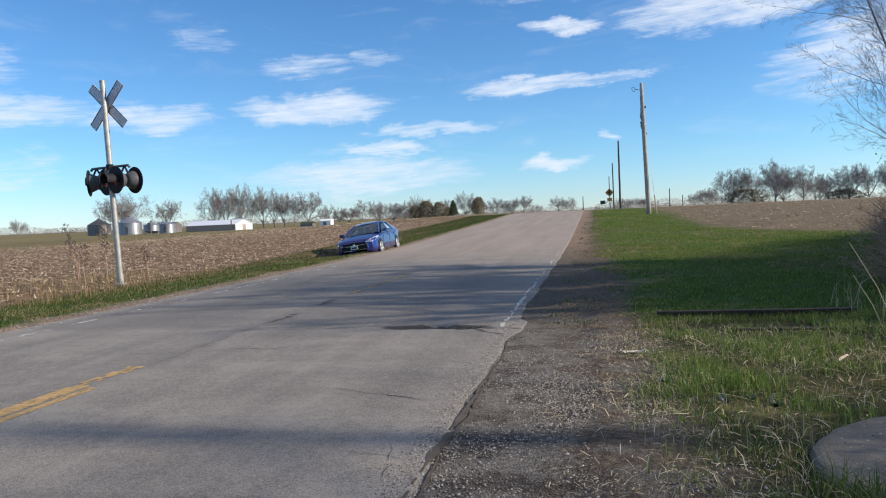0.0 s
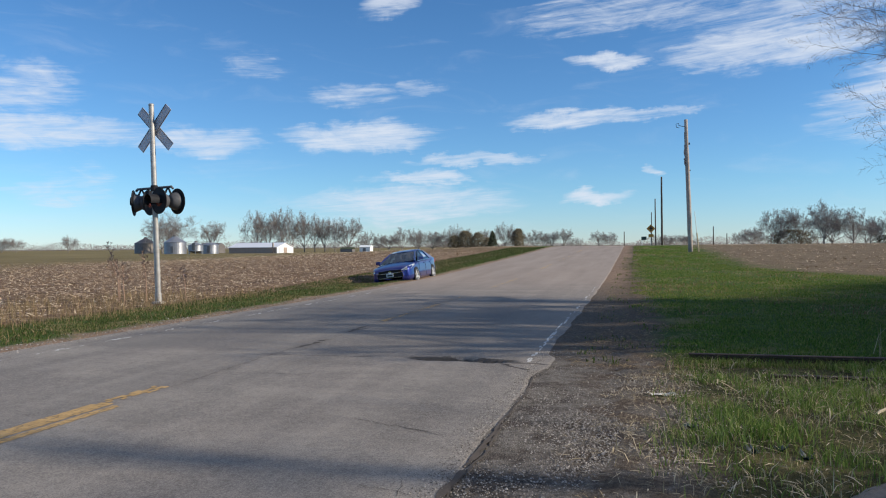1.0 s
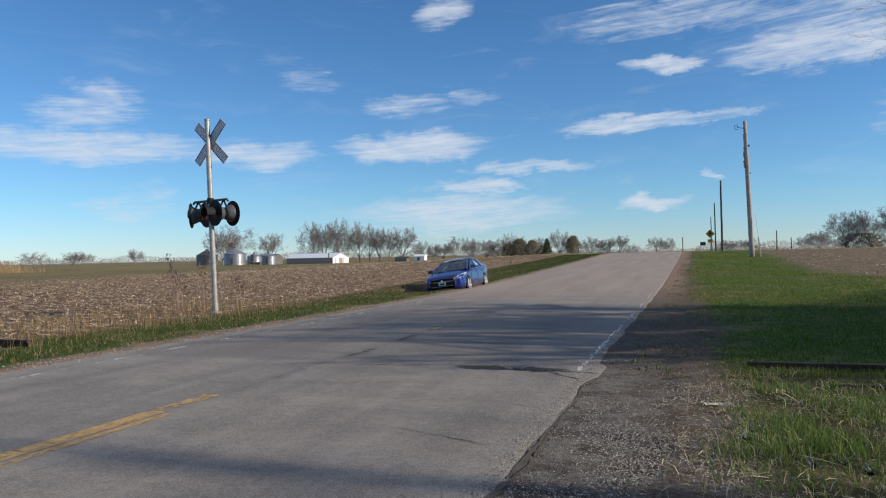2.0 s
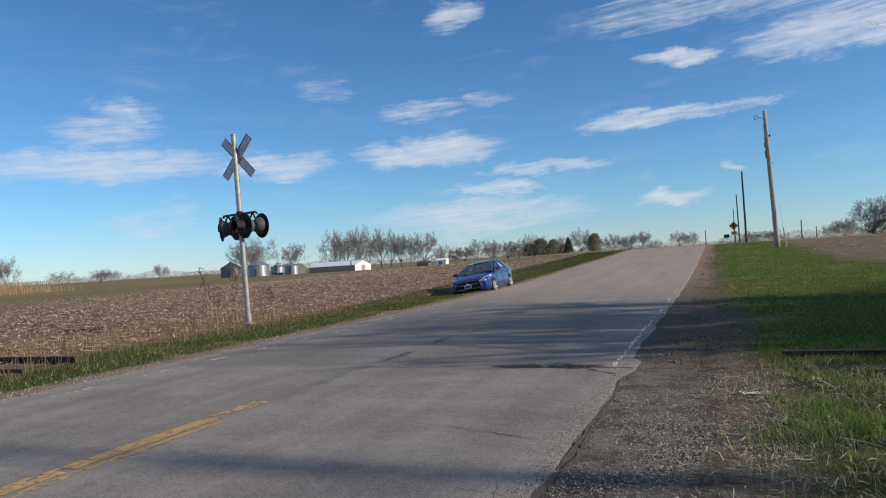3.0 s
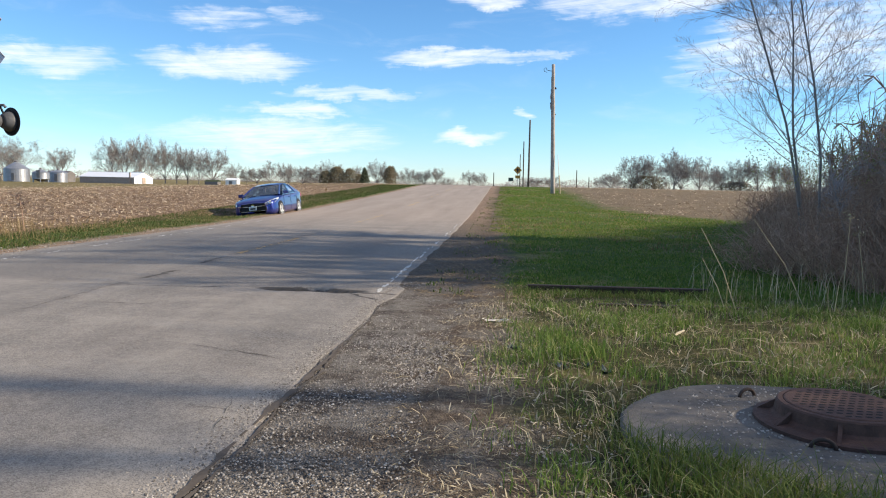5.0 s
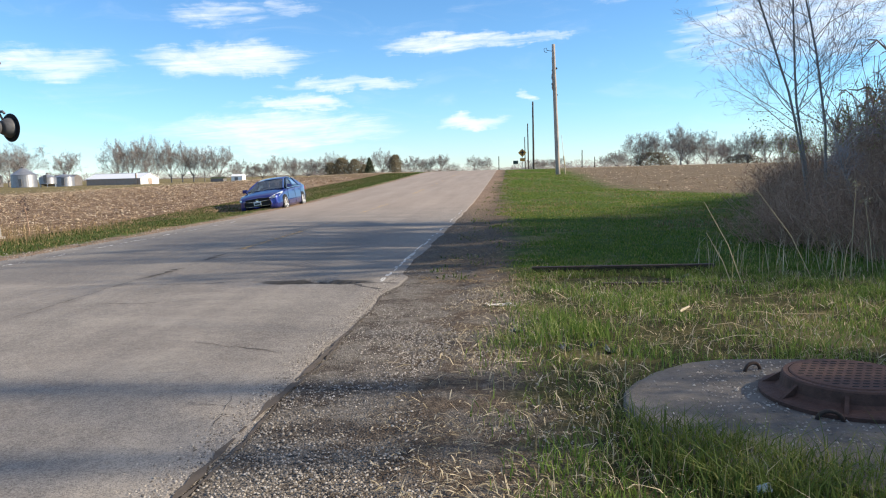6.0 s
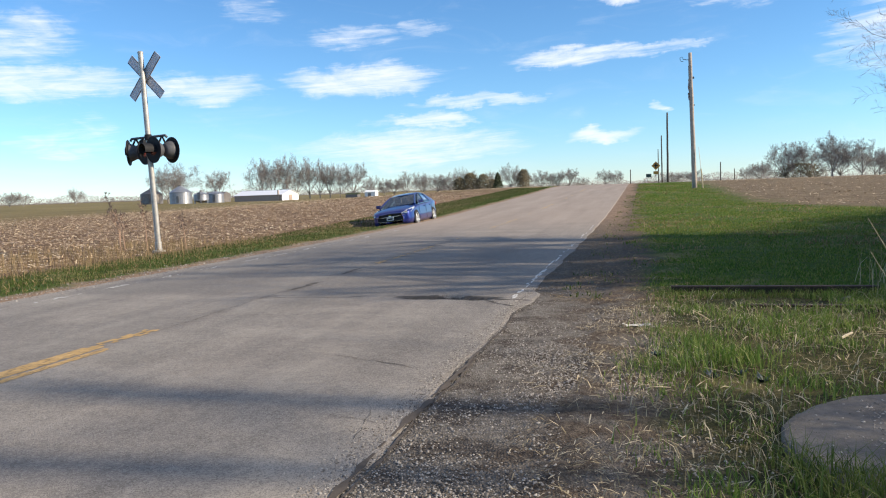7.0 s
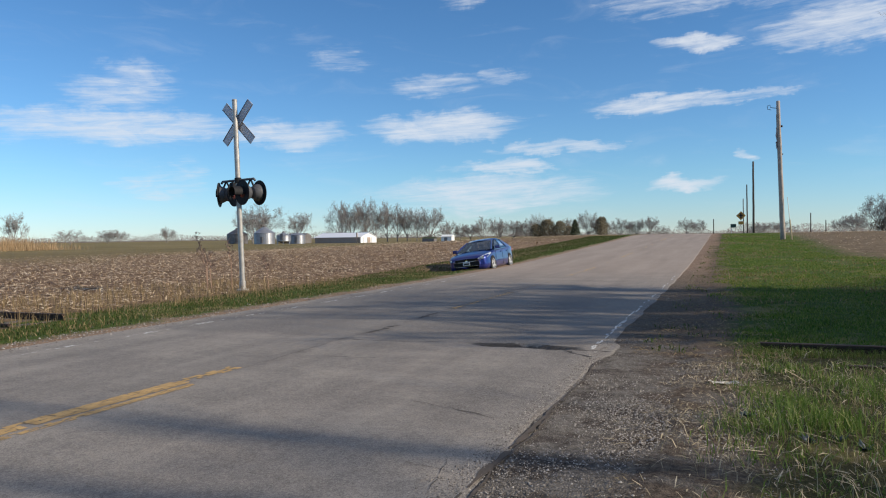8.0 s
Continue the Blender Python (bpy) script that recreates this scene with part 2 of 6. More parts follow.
def road_material():
    m = bpy.data.materials.new("worn_asphalt")
    m.use_nodes = True
    g = Tree(m.node_tree)
    p = g.t.nodes["Principled BSDF"]
    vec = g.node("ShaderNodeTexCoord").outputs["Object"]
    s = g.node("ShaderNodeSeparateXYZ", {0: vec})
    x, y = s.outputs[0], s.outputs[1]
    lane = g.noise(1.0, 4.0, 0.55, g.node("ShaderNodeMapping", {"Vector": vec, "Scale": (1.3, 0.12, 1.0)}).outputs[0])
    across = g.noise(1.0, 5.0, 0.6, g.node("ShaderNodeMapping", {"Vector": vec, "Scale": (0.18, 1.4, 1.0)}).outputs[0])
    blot = g.noise(0.8, 6.0, 0.62, vec, 0.4)
    grain = g.noise(110.0, 3.0, 0.7, vec)
    stones = g.node("ShaderNodeTexVoronoi", {"Vector": vec, "Scale": 75.0}).outputs["Color"]
    f = g.math("MULTIPLY_ADD", lane, 0.42, g.math("MULTIPLY_ADD", across, 0.26, g.math("MULTIPLY", blot, 0.32)))
    col = g.ramp(f, (0.40, (0.12, 0.104, 0.092)), (0.5, (0.208, 0.182, 0.159)), (0.60, (0.32, 0.28, 0.237)))
    # a darker overlay was laid over the crossing
    ny = g.math("MULTIPLY_ADD", g.math("SUBTRACT", blot, 0.5), 2.4, y)
    patch = g.math("MULTIPLY", g.step(ny, 8.9, 9.3), g.step(ny, 21.0, 16.0))
    col = g.mix(g.math("MULTIPLY", patch, 0.68), col, (0.10, 0.091, 0.087))
    # tyre-dark lanes and pale centre far off
    sx = g.math("ABSOLUTE", g.math("SUBTRACT", g.math("ABSOLUTE", g.math("ADD", x, 5.0)), 1.7))
    col = g.mix(g.math("MULTIPLY", g.step(sx, 0.25, 0.95), g.math("MULTIPLY", lane, 0.25)), col, (0.36, 0.33, 0.28))
    joint = g.math("ABSOLUTE", g.math("ADD", x, g.math("MULTIPLY_ADD", g.math("SUBTRACT", blot, 0.5), 0.35, 4.95)))
    joint = g.math("MULTIPLY", g.step(joint, 0.2, 0.04), g.math("MULTIPLY", g.step(across, 0.40, 0.60), g.math("MULTIPLY", g.step(y, 6.2, 7.5), g.step(y, 24.0, 14.0))))
    col = g.mix(g.math("MULTIPLY", joint, 0.75), col, (0.075, 0.066, 0.06))
    col = g.mix(g.math("MULTIPLY", g.step(g.math("MULTIPLY_ADD", g.math("SUBTRACT", blot, 0.5), 0.8, x), -8.4, -8.75), 0.4), col, (0.38, 0.34, 0.29))
    # loose pale grit near the edges
    ex = g.math("MULTIPLY_ADD", g.math("SUBTRACT", blot, 0.5), 0.9, x)
    grit = g.math("MULTIPLY", g.math("MAXIMUM", g.step(ex, -1.95, -1.5), g.step(ex, -8.35, -8.75)), g.step(grain, 0.4, 0.6))
    col = g.mix(g.math("MULTIPLY", grit, 0.45), col, (0.33, 0.29, 0.24))
    sg = g.node("ShaderNodeRGBToBW", {0: stones}).outputs[0]
    dots = g.step(sg, 0.25, 0.8)
    mott = g.noise(9.0, 6.0, 0.7, vec)
    col = g.mix(g.math("MULTIPLY", g.step(mott, 0.56, 0.34), 0.32), col, (0.10, 0.085, 0.072))
    col = g.mix(g.math("MULTIPLY", g.step(mott, 0.52, 0.7), 0.25), col, (0.34, 0.295, 0.245))
    col = g.mix(g.math("MULTIPLY", dots, 0.42), col, (0.37, 0.33, 0.285))
    col = g.mix(g.math("MULTIPLY", g.step(grain, 0.54, 0.36), 0.6), col, (0.06, 0.054, 0.048))
    col = g.mix(g.math("MULTIPLY", g.step(y, 17.0, 30.0), 0.7), col, g.mix(lane, (0.25, 0.195, 0.152), (0.42, 0.335, 0.265)))
    # broken dark pothole
    px, py = g.math("DIVIDE", g.math("ADD", x, 2.45), 0.74), g.math("DIVIDE", g.math("ADD", g.math("MULTIPLY_ADD", g.math("SUBTRACT", g.noise(5.0, 4.0, 0.6, vec), 0.5), 0.25, y), -8.93), 0.19)
    hole = g.step(g.math("ADD", g.math("MULTIPLY", px, px), g.math("MULTIPLY", py, py)), 1.15, 0.75)
    col = g.mix(g.math("MULTIPLY", hole, 0.95), col, g.mix(g.noise(30.0, 3.0, 0.6, vec), (0.012, 0.011, 0.01), (0.09, 0.082, 0.075)))
    g.t.links.new(col, p.inputs["Base Color"])
    p.inputs["Roughness"].default_value, p.inputs["Specular IOR Level"].default_value = 0.82, 0.35
    h = g.math("ADD", g.math("MULTIPLY", sg, 0.5), grain)
    b = g.node("ShaderNodeBump", {"Strength": 0.55, "Distance": 0.008, "Height": h})
    g.t.links.new(b.outputs[0], p.inputs["Normal"])
    return m


M_GROUND, M_ROAD = ground_material(), road_material()
M_YELLOW = material("yellow_paint", (0.43, 0.275, 0.105), 0.8, vary=0.35, scale=9)
M_WHITE = material("white_paint", (0.52, 0.51, 0.48), 0.8, vary=0.2, scale=12)
M_RAIL = material("rusty_rail", (0.055, 0.035, 0.026), 0.75, 0.3, 0.4, 12, 0.4, 60)
M_TIE = material("weathered_timber", (0.10, 0.08, 0.06), 0.9, vary=0.4, scale=8, bump=0.5)
M_MAST = material("galvanised_steel", (0.42, 0.40, 0.37), 0.5, 0.55, 0.3, 10, 0.15, 30)
M_BLADE = material("sign_back", (0.52, 0.52, 0.56), 0.55, 0.3, 0.2, 8)
M_BLACK = material("black_enamel", (0.016, 0.016, 0.018), 0.7, 0.0, 0.4, 10, spec=0.25)
M_LENSBACK = material("grey_housing", (0.085, 0.085, 0.09), 0.6, 0.1, 0.3, 10)
M_POLE = material("pole_wood", (0.37, 0.315, 0.27), 0.9, vary=0.35, scale=5, bump=0.4, bump_scale=30)
M_POLE_DK = material("tarred_pole", (0.07, 0.055, 0.045), 0.9, vary=0.3, scale=5)
M_BARK = material("grey_bark", (0.27, 0.24, 0.215), 0.95, vary=0.35, scale=4)
M_TWIG = material("bare_twigs", (0.30, 0.26, 0.25), 0.95, vary=0.3, scale=2, rand=0.4)
M_FARTWIG = material("fine_grey_twigs", (0.255, 0.228, 0.21), 0.95, vary=0.3, scale=2, rand=0.5)
M_BIN = material("corrugated_zinc", (0.30, 0.31, 0.33), 0.42, 0.6, 0.2, 1.2)
M_BIN_DK = material("rusted_zinc", (0.22, 0.2, 0.19), 0.6, 0.5, 0.3, 1.2)
M_BARN_W = material("white_cladding", (0.78, 0.78, 0.76), 0.6, vary=0.08, scale=2)
# tan cladding, its colour lowered to hold the shade on the long wall
M_BARN_T = material("shade_darkened_tan_cladding", (0.38, 0.29, 0.23), 0.7, vary=0.15, scale=2)
M_BARN_R = material("pale_roofing", (0.80, 0.80, 0.80), 0.5, vary=0.06, scale=2)
M_CEDAR = material("cedar_leaves", (0.035, 0.045, 0.02), 0.9, vary=0.4, scale=3, rand=0.6)
M_FARHEDGE = material("far_scrub", (0.125, 0.105, 0.065), 0.95, vary=0.25, scale=1, rand=0.25)
M_WOODS = material("hazy_bare_woods", (0.25, 0.215, 0.205), 0.95, vary=0.2, scale=0.3, rand=0.3)
M_CONC = material("weathered_concrete", (0.118, 0.103, 0.088), 0.9, vary=0.5, scale=2.6, bump=0.6, bump_scale=60)
# near-black, paints the shade inside the cover's slots
M_SLOT_SHADE = material("slot_shade", (0.012, 0.009, 0.008), 0.95, 0.0, 0.3, 20)
M_IRON = material("rusty_cast_iron", (0.085, 0.042, 0.03), 0.8, 0.2, 0.4, 14, 0.5, 50)


# ---- building helpers ----
class MB:
    """Collects faces, then becomes one mesh."""

    def __init__(self):
        self.v, self.f = [], []

    def add(self, verts, faces):
        k = len(self.v)
        self.v.extend(tuple(p) for p in verts)
        self.f.extend(tuple(i + k for i in fc) for fc in faces)

    def box(self, lo, hi, m=None):
        (x0, y0, z0), (x1, y1, z1) = lo, hi
        vs = [Vector(p) for p in ((x0, y0, z0), (x1, y0, z0), (x1, y1, z0), (x0, y1, z0), (x0, y0, z1), (x1, y0, z1), (x1, y1, z1), (x0, y1, z1))]
        if m is not None:
            vs = [m @ p for p in vs]
        self.add(vs, [(0, 3, 2, 1), (4, 5, 6, 7), (0, 1, 5, 4), (1, 2, 6, 5), (2, 3, 7, 6), (3, 0, 4, 7)])

    def tube(self, pts, radii, n=6, caps=True):
        pts = [Vector(p) for p in pts]
        rings = []
        for i, p in enumerate(pts):
            d = (pts[min(i + 1, len(pts) - 1)] - pts[max(i - 1, 0)]).normalized()
            a = d.orthogonal().normalized() if i == 0 else (last - d * last.dot(d)).normalized()
            last = a
            b = d.cross(a)
            rings.append([p + (a * math.cos(2 * math.pi * k / n) + b * math.sin(2 * math.pi * k / n)) * radii[i] for k in range(n)])
        fs = [(i * n + k, i * n + (k + 1) % n, (i + 1) * n + (k + 1) % n, (i + 1) * n + k) for i in range(len(pts) - 1) for k in range(n)]
        if caps:
            fs += [tuple(reversed(range(n))), tuple((len(pts) - 1) * n + k for k in range(n))]
        self.add([q for r in rings for q in r], fs)

    def lathe(self, profile, n=24, m=None, arc=360.0, start=0.0):
        """profile: (radius, z) pairs."""
        full = arc >= 359.9
        cols = n if full else n + 1
        vs = []
        for r, z in profile:
            for k in range(cols):
                a = radians(start + arc * k / n)
                q = Vector((r * math.cos(a), r * math.sin(a), z))
                vs.append(m @ q if m is not None else q)
        fs = []
        for i in range(len(profile) - 1):
            for k in range(n):
                k2 = (k + 1) % cols if full else k + 1
                fs.append((i * cols + k, i * cols + k2, (i + 1) * cols + k2, (i + 1) * cols + k))
        self.add(vs, fs)

    def mesh(self, name, smooth=False):
        me = bpy.data.meshes.new(name)
        me.from_pydata([tuple(p) for p in self.v], [], self.f)
        if smooth:
            me.polygons.foreach_set("use_smooth", [True] * len(me.polygons))
        me.update()
        return me


def part(name, mb, mat, parent=None, label="", smooth=False, bevel=0.0):
    """One mesh object of its own, under a thing or a part."""
    me = mb.mesh(name, smooth)
    if bevel:
        bm = bmesh.new()
        bm.from_mesh(me)
        bmesh.ops.bevel(bm, geom=bm.edges[:], offset=bevel, segments=2, affect="EDGES", profile=0.7)
        bm.to_mesh(me)
        bm.free()
    me.materials.append(mat)
    ob = new(name, me)
    if parent is not None:
        ob.parent = parent
    if label:
        tagged(ob, label)
    return ob


def thing(name, label, category, group="", kind="", at=None):
    ob = new(name)
    ob.empty_display_size = 0.2
    if at is not None:
        ob.matrix_world = at
    return tagged(ob, label, category, group, kind)


def smooth01(t):
    t = np.clip(t, 0.0, 1.0)
    return t * t * (3 - 2 * t)


_ys = np.linspace(-400, 4000, 8801)
_k = np.exp(-0.5 * (np.arange(-16, 17) / 6.0) ** 2)
_k /= _k.sum()
_right = np.convolve(np.pad(np.interp(_ys, [-400, 22, 29, 34, 60, 70, 78, 92, 130, 200, 400, 4000], [0, 0, 0.07, 0.15, 0.80, 1.10, 1.31, 1.33, 1.15, 0.7, 0.3, 0.0]), 16, mode="edge"), _k, "valid")
_left = np.convolve(np.pad(np.interp(_ys, [-400, 22, 80, 170, 400, 4000], [0, 0, 0.15, 0.3, 0.8, 0.9]), 16, mode="edge"), _k, "valid")


def gz(x, y):
    """The height of the ground."""
    x, y = np.asarray(x, float), np.asarray(y, float)
    s = smooth01((-13.0 - x) / 42.0)
    dip = 0.19 * smooth01((-9.3 - x) / 1.3) * (1 - smooth01((-11.1 - x) / 1.3)) * np.exp(-((y - 29.8) / 3.6) ** 4)
    return np.interp(y, _ys, _right) * (1 - s) + np.interp(y, _ys, _left) * s - dip


def gz1(x, y):
    return float(gz(x, y))


# ---- ground and road ----
def grid_mesh(name, xs, ys, zfun):
    X, Y = np.meshgrid(xs, ys)
    Z = zfun(X, Y)
    me = bpy.data.meshes.new(name)
    nx, ny = len(xs), len(ys)
    idx = np.arange(nx * ny).reshape(ny, nx)
    q = np.stack([idx[:-1, :-1], idx[:-1, 1:], idx[1:, 1:], idx[1:, :-1]], -1).reshape(-1, 4)
    me.from_pydata(np.stack([X, Y, Z], -1).reshape(-1, 3).tolist(), [], q.tolist())
    me.polygons.foreach_set("use_smooth", [True] * len(me.polygons))
    me.update()
    return me


def ground_z(X, Y):
    Z = gz(X, Y)
    rng = np.sin(X * 3.1 + np.sin(Y * 2.3)) * np.sin(Y * 2.7 + np.sin(X * 1.9)) * 0.012 + np.sin(X * 9.0 + Y * 4.0) * np.sin(Y * 8.0 - X * 3) * 0.006
    near = (np.abs(X) < 40) & (Y < 60)
    on_road = (X > -8.6) & (X < -1.95)
    Z = Z + np.where(near & ((X > -1.3) | (X < -9.3)), rng, 0.0)
    Z = np.where(on_road, Z - 0.12, Z)
    return Z - np.where(((X > -1.95) & (X < -0.5)) | ((X > -9.2) & (X <= -8.6)), 0.024, 0.0)


xs = np.concatenate([-np.geomspace(4000, 42, 34), np.arange(-40, -14, 1.0), np.arange(-14, -9.3, 0.16), [-9.27, -9.2, -8.65, -8.55], np.arange(-8, -2.1, 1.0), [-1.97, -1.93, -1.75, -1.60, -1.50, -1.44], np.arange(-1.35, 8, 0.1), np.arange(8, 40, 1.0), np.geomspace(42, 4000, 34)])
ys = np.concatenate([[-400, -200, -100, -50, -25, -12, -6, -3, -1], np.arange(0, 14, 0.12), np.arange(14, 34, 0.5), np.arange(34, 110, 2.0), np.geomspace(112, 4000, 50)])
ground = new("ground", grid_mesh("ground", xs, ys, ground_z))
ground.data.materials.append(M_GROUND)
tagged(ground, "grass verges, gravel shoulder and stubble fields", "ground", kind="structure")

POT = (-2.45, 8.93)


def road_z(X, Y):
    z = gz(X, Y) + 0.0 - 0.015 * np.abs(X + 5.2) / 3.7
    d = ((X - POT[0]) / 0.62) ** 2 + ((Y - POT[1] - 0.05 * np.sin(X * 7)) / 0.16) ** 2
    z = z - 0.06 * smooth01(1.3 - d) * (1 + 0.4 * np.sin(X * 31) * np.sin(Y * 37))
    return z


rx = np.concatenate([np.arange(-9.15, -3.4, 0.35), np.arange(-3.4, -1.5, 0.07), [-1.46]])
ry = np.concatenate([[-60, -30, -15, -6], np.arange(0, 8.4, 0.15), np.arange(8.4, 9.5, 0.05), np.arange(9.6, 24, 0.4), np.arange(24, 130, 2.0), np.geomspace(132, 1500, 30)])
nx, ny = len(rx), len(ry)
X, Y = np.meshgrid(rx, ry)
wob = 0.11 * np.exp(-((ry - 8.9) / 0.5) ** 4) - np.where(ry >= 9.6, 0.06, 0.0) + 0.022 * np.sin(ry * 2.1) + 0.014 * np.sin(ry * 5.3 + 1) + 0.006 * np.sin(ry * 11)
X[:, -1] += wob
X[:, -2] = np.minimum(X[:, -2], X[:, -1] - 0.02)
X[:, 0] += 0.12 * np.sin(ry * 1.3) + 0.08 * np.sin(ry * 3.7) - np.where((ry > 5) & (ry < 10), 0.15, 0)
Z = road_z(X, Y)
top = np.stack([X, Y, Z], -1).reshape(-1, 3)
skirt_r = np.stack([X[:, -1] + 0.14, ry, Z[:, -1] - 0.03], -1)
skirt_l = np.stack([X[:, 0] - 0.05, ry, Z[:, 0] - 0.10], -1)
idx = np.arange(nx * ny).reshape(ny, nx)
faces = np.stack([idx[:-1, :-1], idx[:-1, 1:], idx[1:, 1:], idx[1:, :-1]], -1).reshape(-1, 4).tolist()
k0 = nx * ny
for j in range(ny - 1):
    faces.append((idx[j, -1], k0 + j, k0 + j + 1, idx[j + 1, -1]))
    faces.append((k0 + ny + j, idx[j, 0], idx[j + 1, 0], k0 + ny + j + 1))
me = bpy.data.meshes.new("road")
me.from_pydata(np.concatenate([top, skirt_r, skirt_l]).tolist(), [], [tuple(int(i) for i in f) for f in faces])
me.update()
road = new("road", me)
me.materials.append(M_ROAD)
tagged(road, "patched grey asphalt country road rising to a crest", "road", kind="structure")


def paint(name, x0, width, y0, y1, keep, mat, label, cell=0.08, fade=0.0):
    """A worn painted line: flakes of paint on the asphalt."""
    rng = np.random.default_rng(abs(hash((round(x0 * 100), 7))) % 1000)
    mb = MB()
    y = y0
    while y < y1:
        step = cell * (1 + max(0.0, y - 12) * 0.12)
        cols = (4 if y < 25 else 2) if width > 0.06 else 2
        wave = 0.5 + 0.5 * math.sin(y * 1.7 + x0) * math.sin(y * 0.61 + 2 * x0)
        for c in range(cols):
            if rng.random() < keep(y) * (0.45 + 0.75 * wave):
                xa = x0 - width / 2 + width * c / cols
                xb = xa + width / cols
                j = rng.uniform(-0.012, 0.012, 4)
                zs = [float(road_z(np.array(xx), np.array(yy))) + 0.004 for xx, yy in ((xa, y), (xb, y), (xb, y + step), (xa, y + step))]
                mb.add([(xa + j[0], y + j[1], zs[0]), (xb + j[1], y + j[2], zs[1]), (xb + j[2], y + step + j[3], zs[2]), (xa + j[3], y + step + j[0], zs[3])], [(0, 1, 2, 3)])
        y += step
    ob = part(name, mb, mat, None)
    return tagged(ob, label, "road marking", kind="structure")


paint("centre_line_marking", -5.03, 0.18, 1.0, 6.5, lambda y: 1.7 if y < 5.6 else 0.6, M_YELLOW, "worn yellow painted centre line on asphalt")
paint("centre_line_marking", -4.85, 0.085, 1.0, 5.6, lambda y: 1.3, M_YELLOW, "thin worn yellow painted centre line on asphalt")
paint("centre_line_marking", -4.98, 0.11, 13.0, 74.0, lambda y: 0.42 if y % 12 < 5 else 0.03, M_YELLOW, "faded dashed yellow centre line on asphalt")
paint("edge_line_marking", -1.62, 0.058, 8.9, 24.0, lambda y: 0.62 if 9.3 < y < 13.5 else 0.3, M_WHITE, "chipped white painted edge line on asphalt", cell=0.16)
paint("edge_line_marking", -8.24, 0.10, 5.6, 24.0, lambda y: 0.5 if (y * 1.02) % 1.4 < 0.45 else 0.06, M_WHITE, "broken remains of a white painted edge line")


# ---- railway track ----
def rail_mesh(length):
    """A steel rail along x, from 0 to length, its foot at z 0."""
    prof = [(-0.065, 0.0), (0.065, 0.0), (0.065, 0.012), (0.014, 0.03), (0.012, 0.115), (0.035, 0.125), (0.036, 0.152), (0.028, 0.16), (-0.028, 0.16), (-0.036, 0.152), (-0.035, 0.125), (-0.012, 0.115), (-0.014, 0.03), (-0.065, 0.012)]
    mb, n = MB(), len(prof)
    mb.add([(xx, a, b) for xx in (0.0, length) for a, b in prof], [(i, (i + 1) % n, n + (i + 1) % n, n + i) for i in range(n)] + [tuple(reversed(range(n))), tuple(range(n, 2 * n))])
    return mb


for x0, length, sides in ((0.28, 16.0, "beside tall grass"), (-26.85, 16.0, "below the stubble field")):
    for yy, dz in ((9.36, -0.072), (8.34, -0.128)):
        start = x0 + (0.75 if yy < 9 and x0 > 0 else 0.0)
        length = 2.3 if yy > 9 and x0 > 0 else (1.7 if x0 > 0 else length)
        r = thing("rail", "rusty dark steel rail half sunk " + sides, "rail", "rails of the disused line", at=pose(start, yy, dz if x0 > 0 else dz + 0.04, 0, 0, 2 if x0 > 0 else 0))
        part("rail_body", rail_mesh(length), M_RAIL, r)
tie = None
for k in range(21):
    side = k < 4
    xx = (0.75 + 0.62 * k) if side else (-11.0 - 0.62 * (k - 4))
    if tie is None:
        mb = MB()
        mb.box((-0.11, -0.85, -0.16), (0.11, 0.85, 0.02))
        tie = thing("railway_tie", "grey weathered timber tie under the rusty rails", "railway tie", "ties of the disused line", at=pose(xx, 8.88, -0.05))
        part("timber", mb, M_TIE, tie, bevel=0.012)
    else:
        copy_thing(tie, pose(xx, 8.88 + 0.06 * math.sin(k * 3.1), (-0.05 if side else 0.0) + 0.01 * math.sin(k), 0, 0, 3 * math.sin(k * 5.0)))


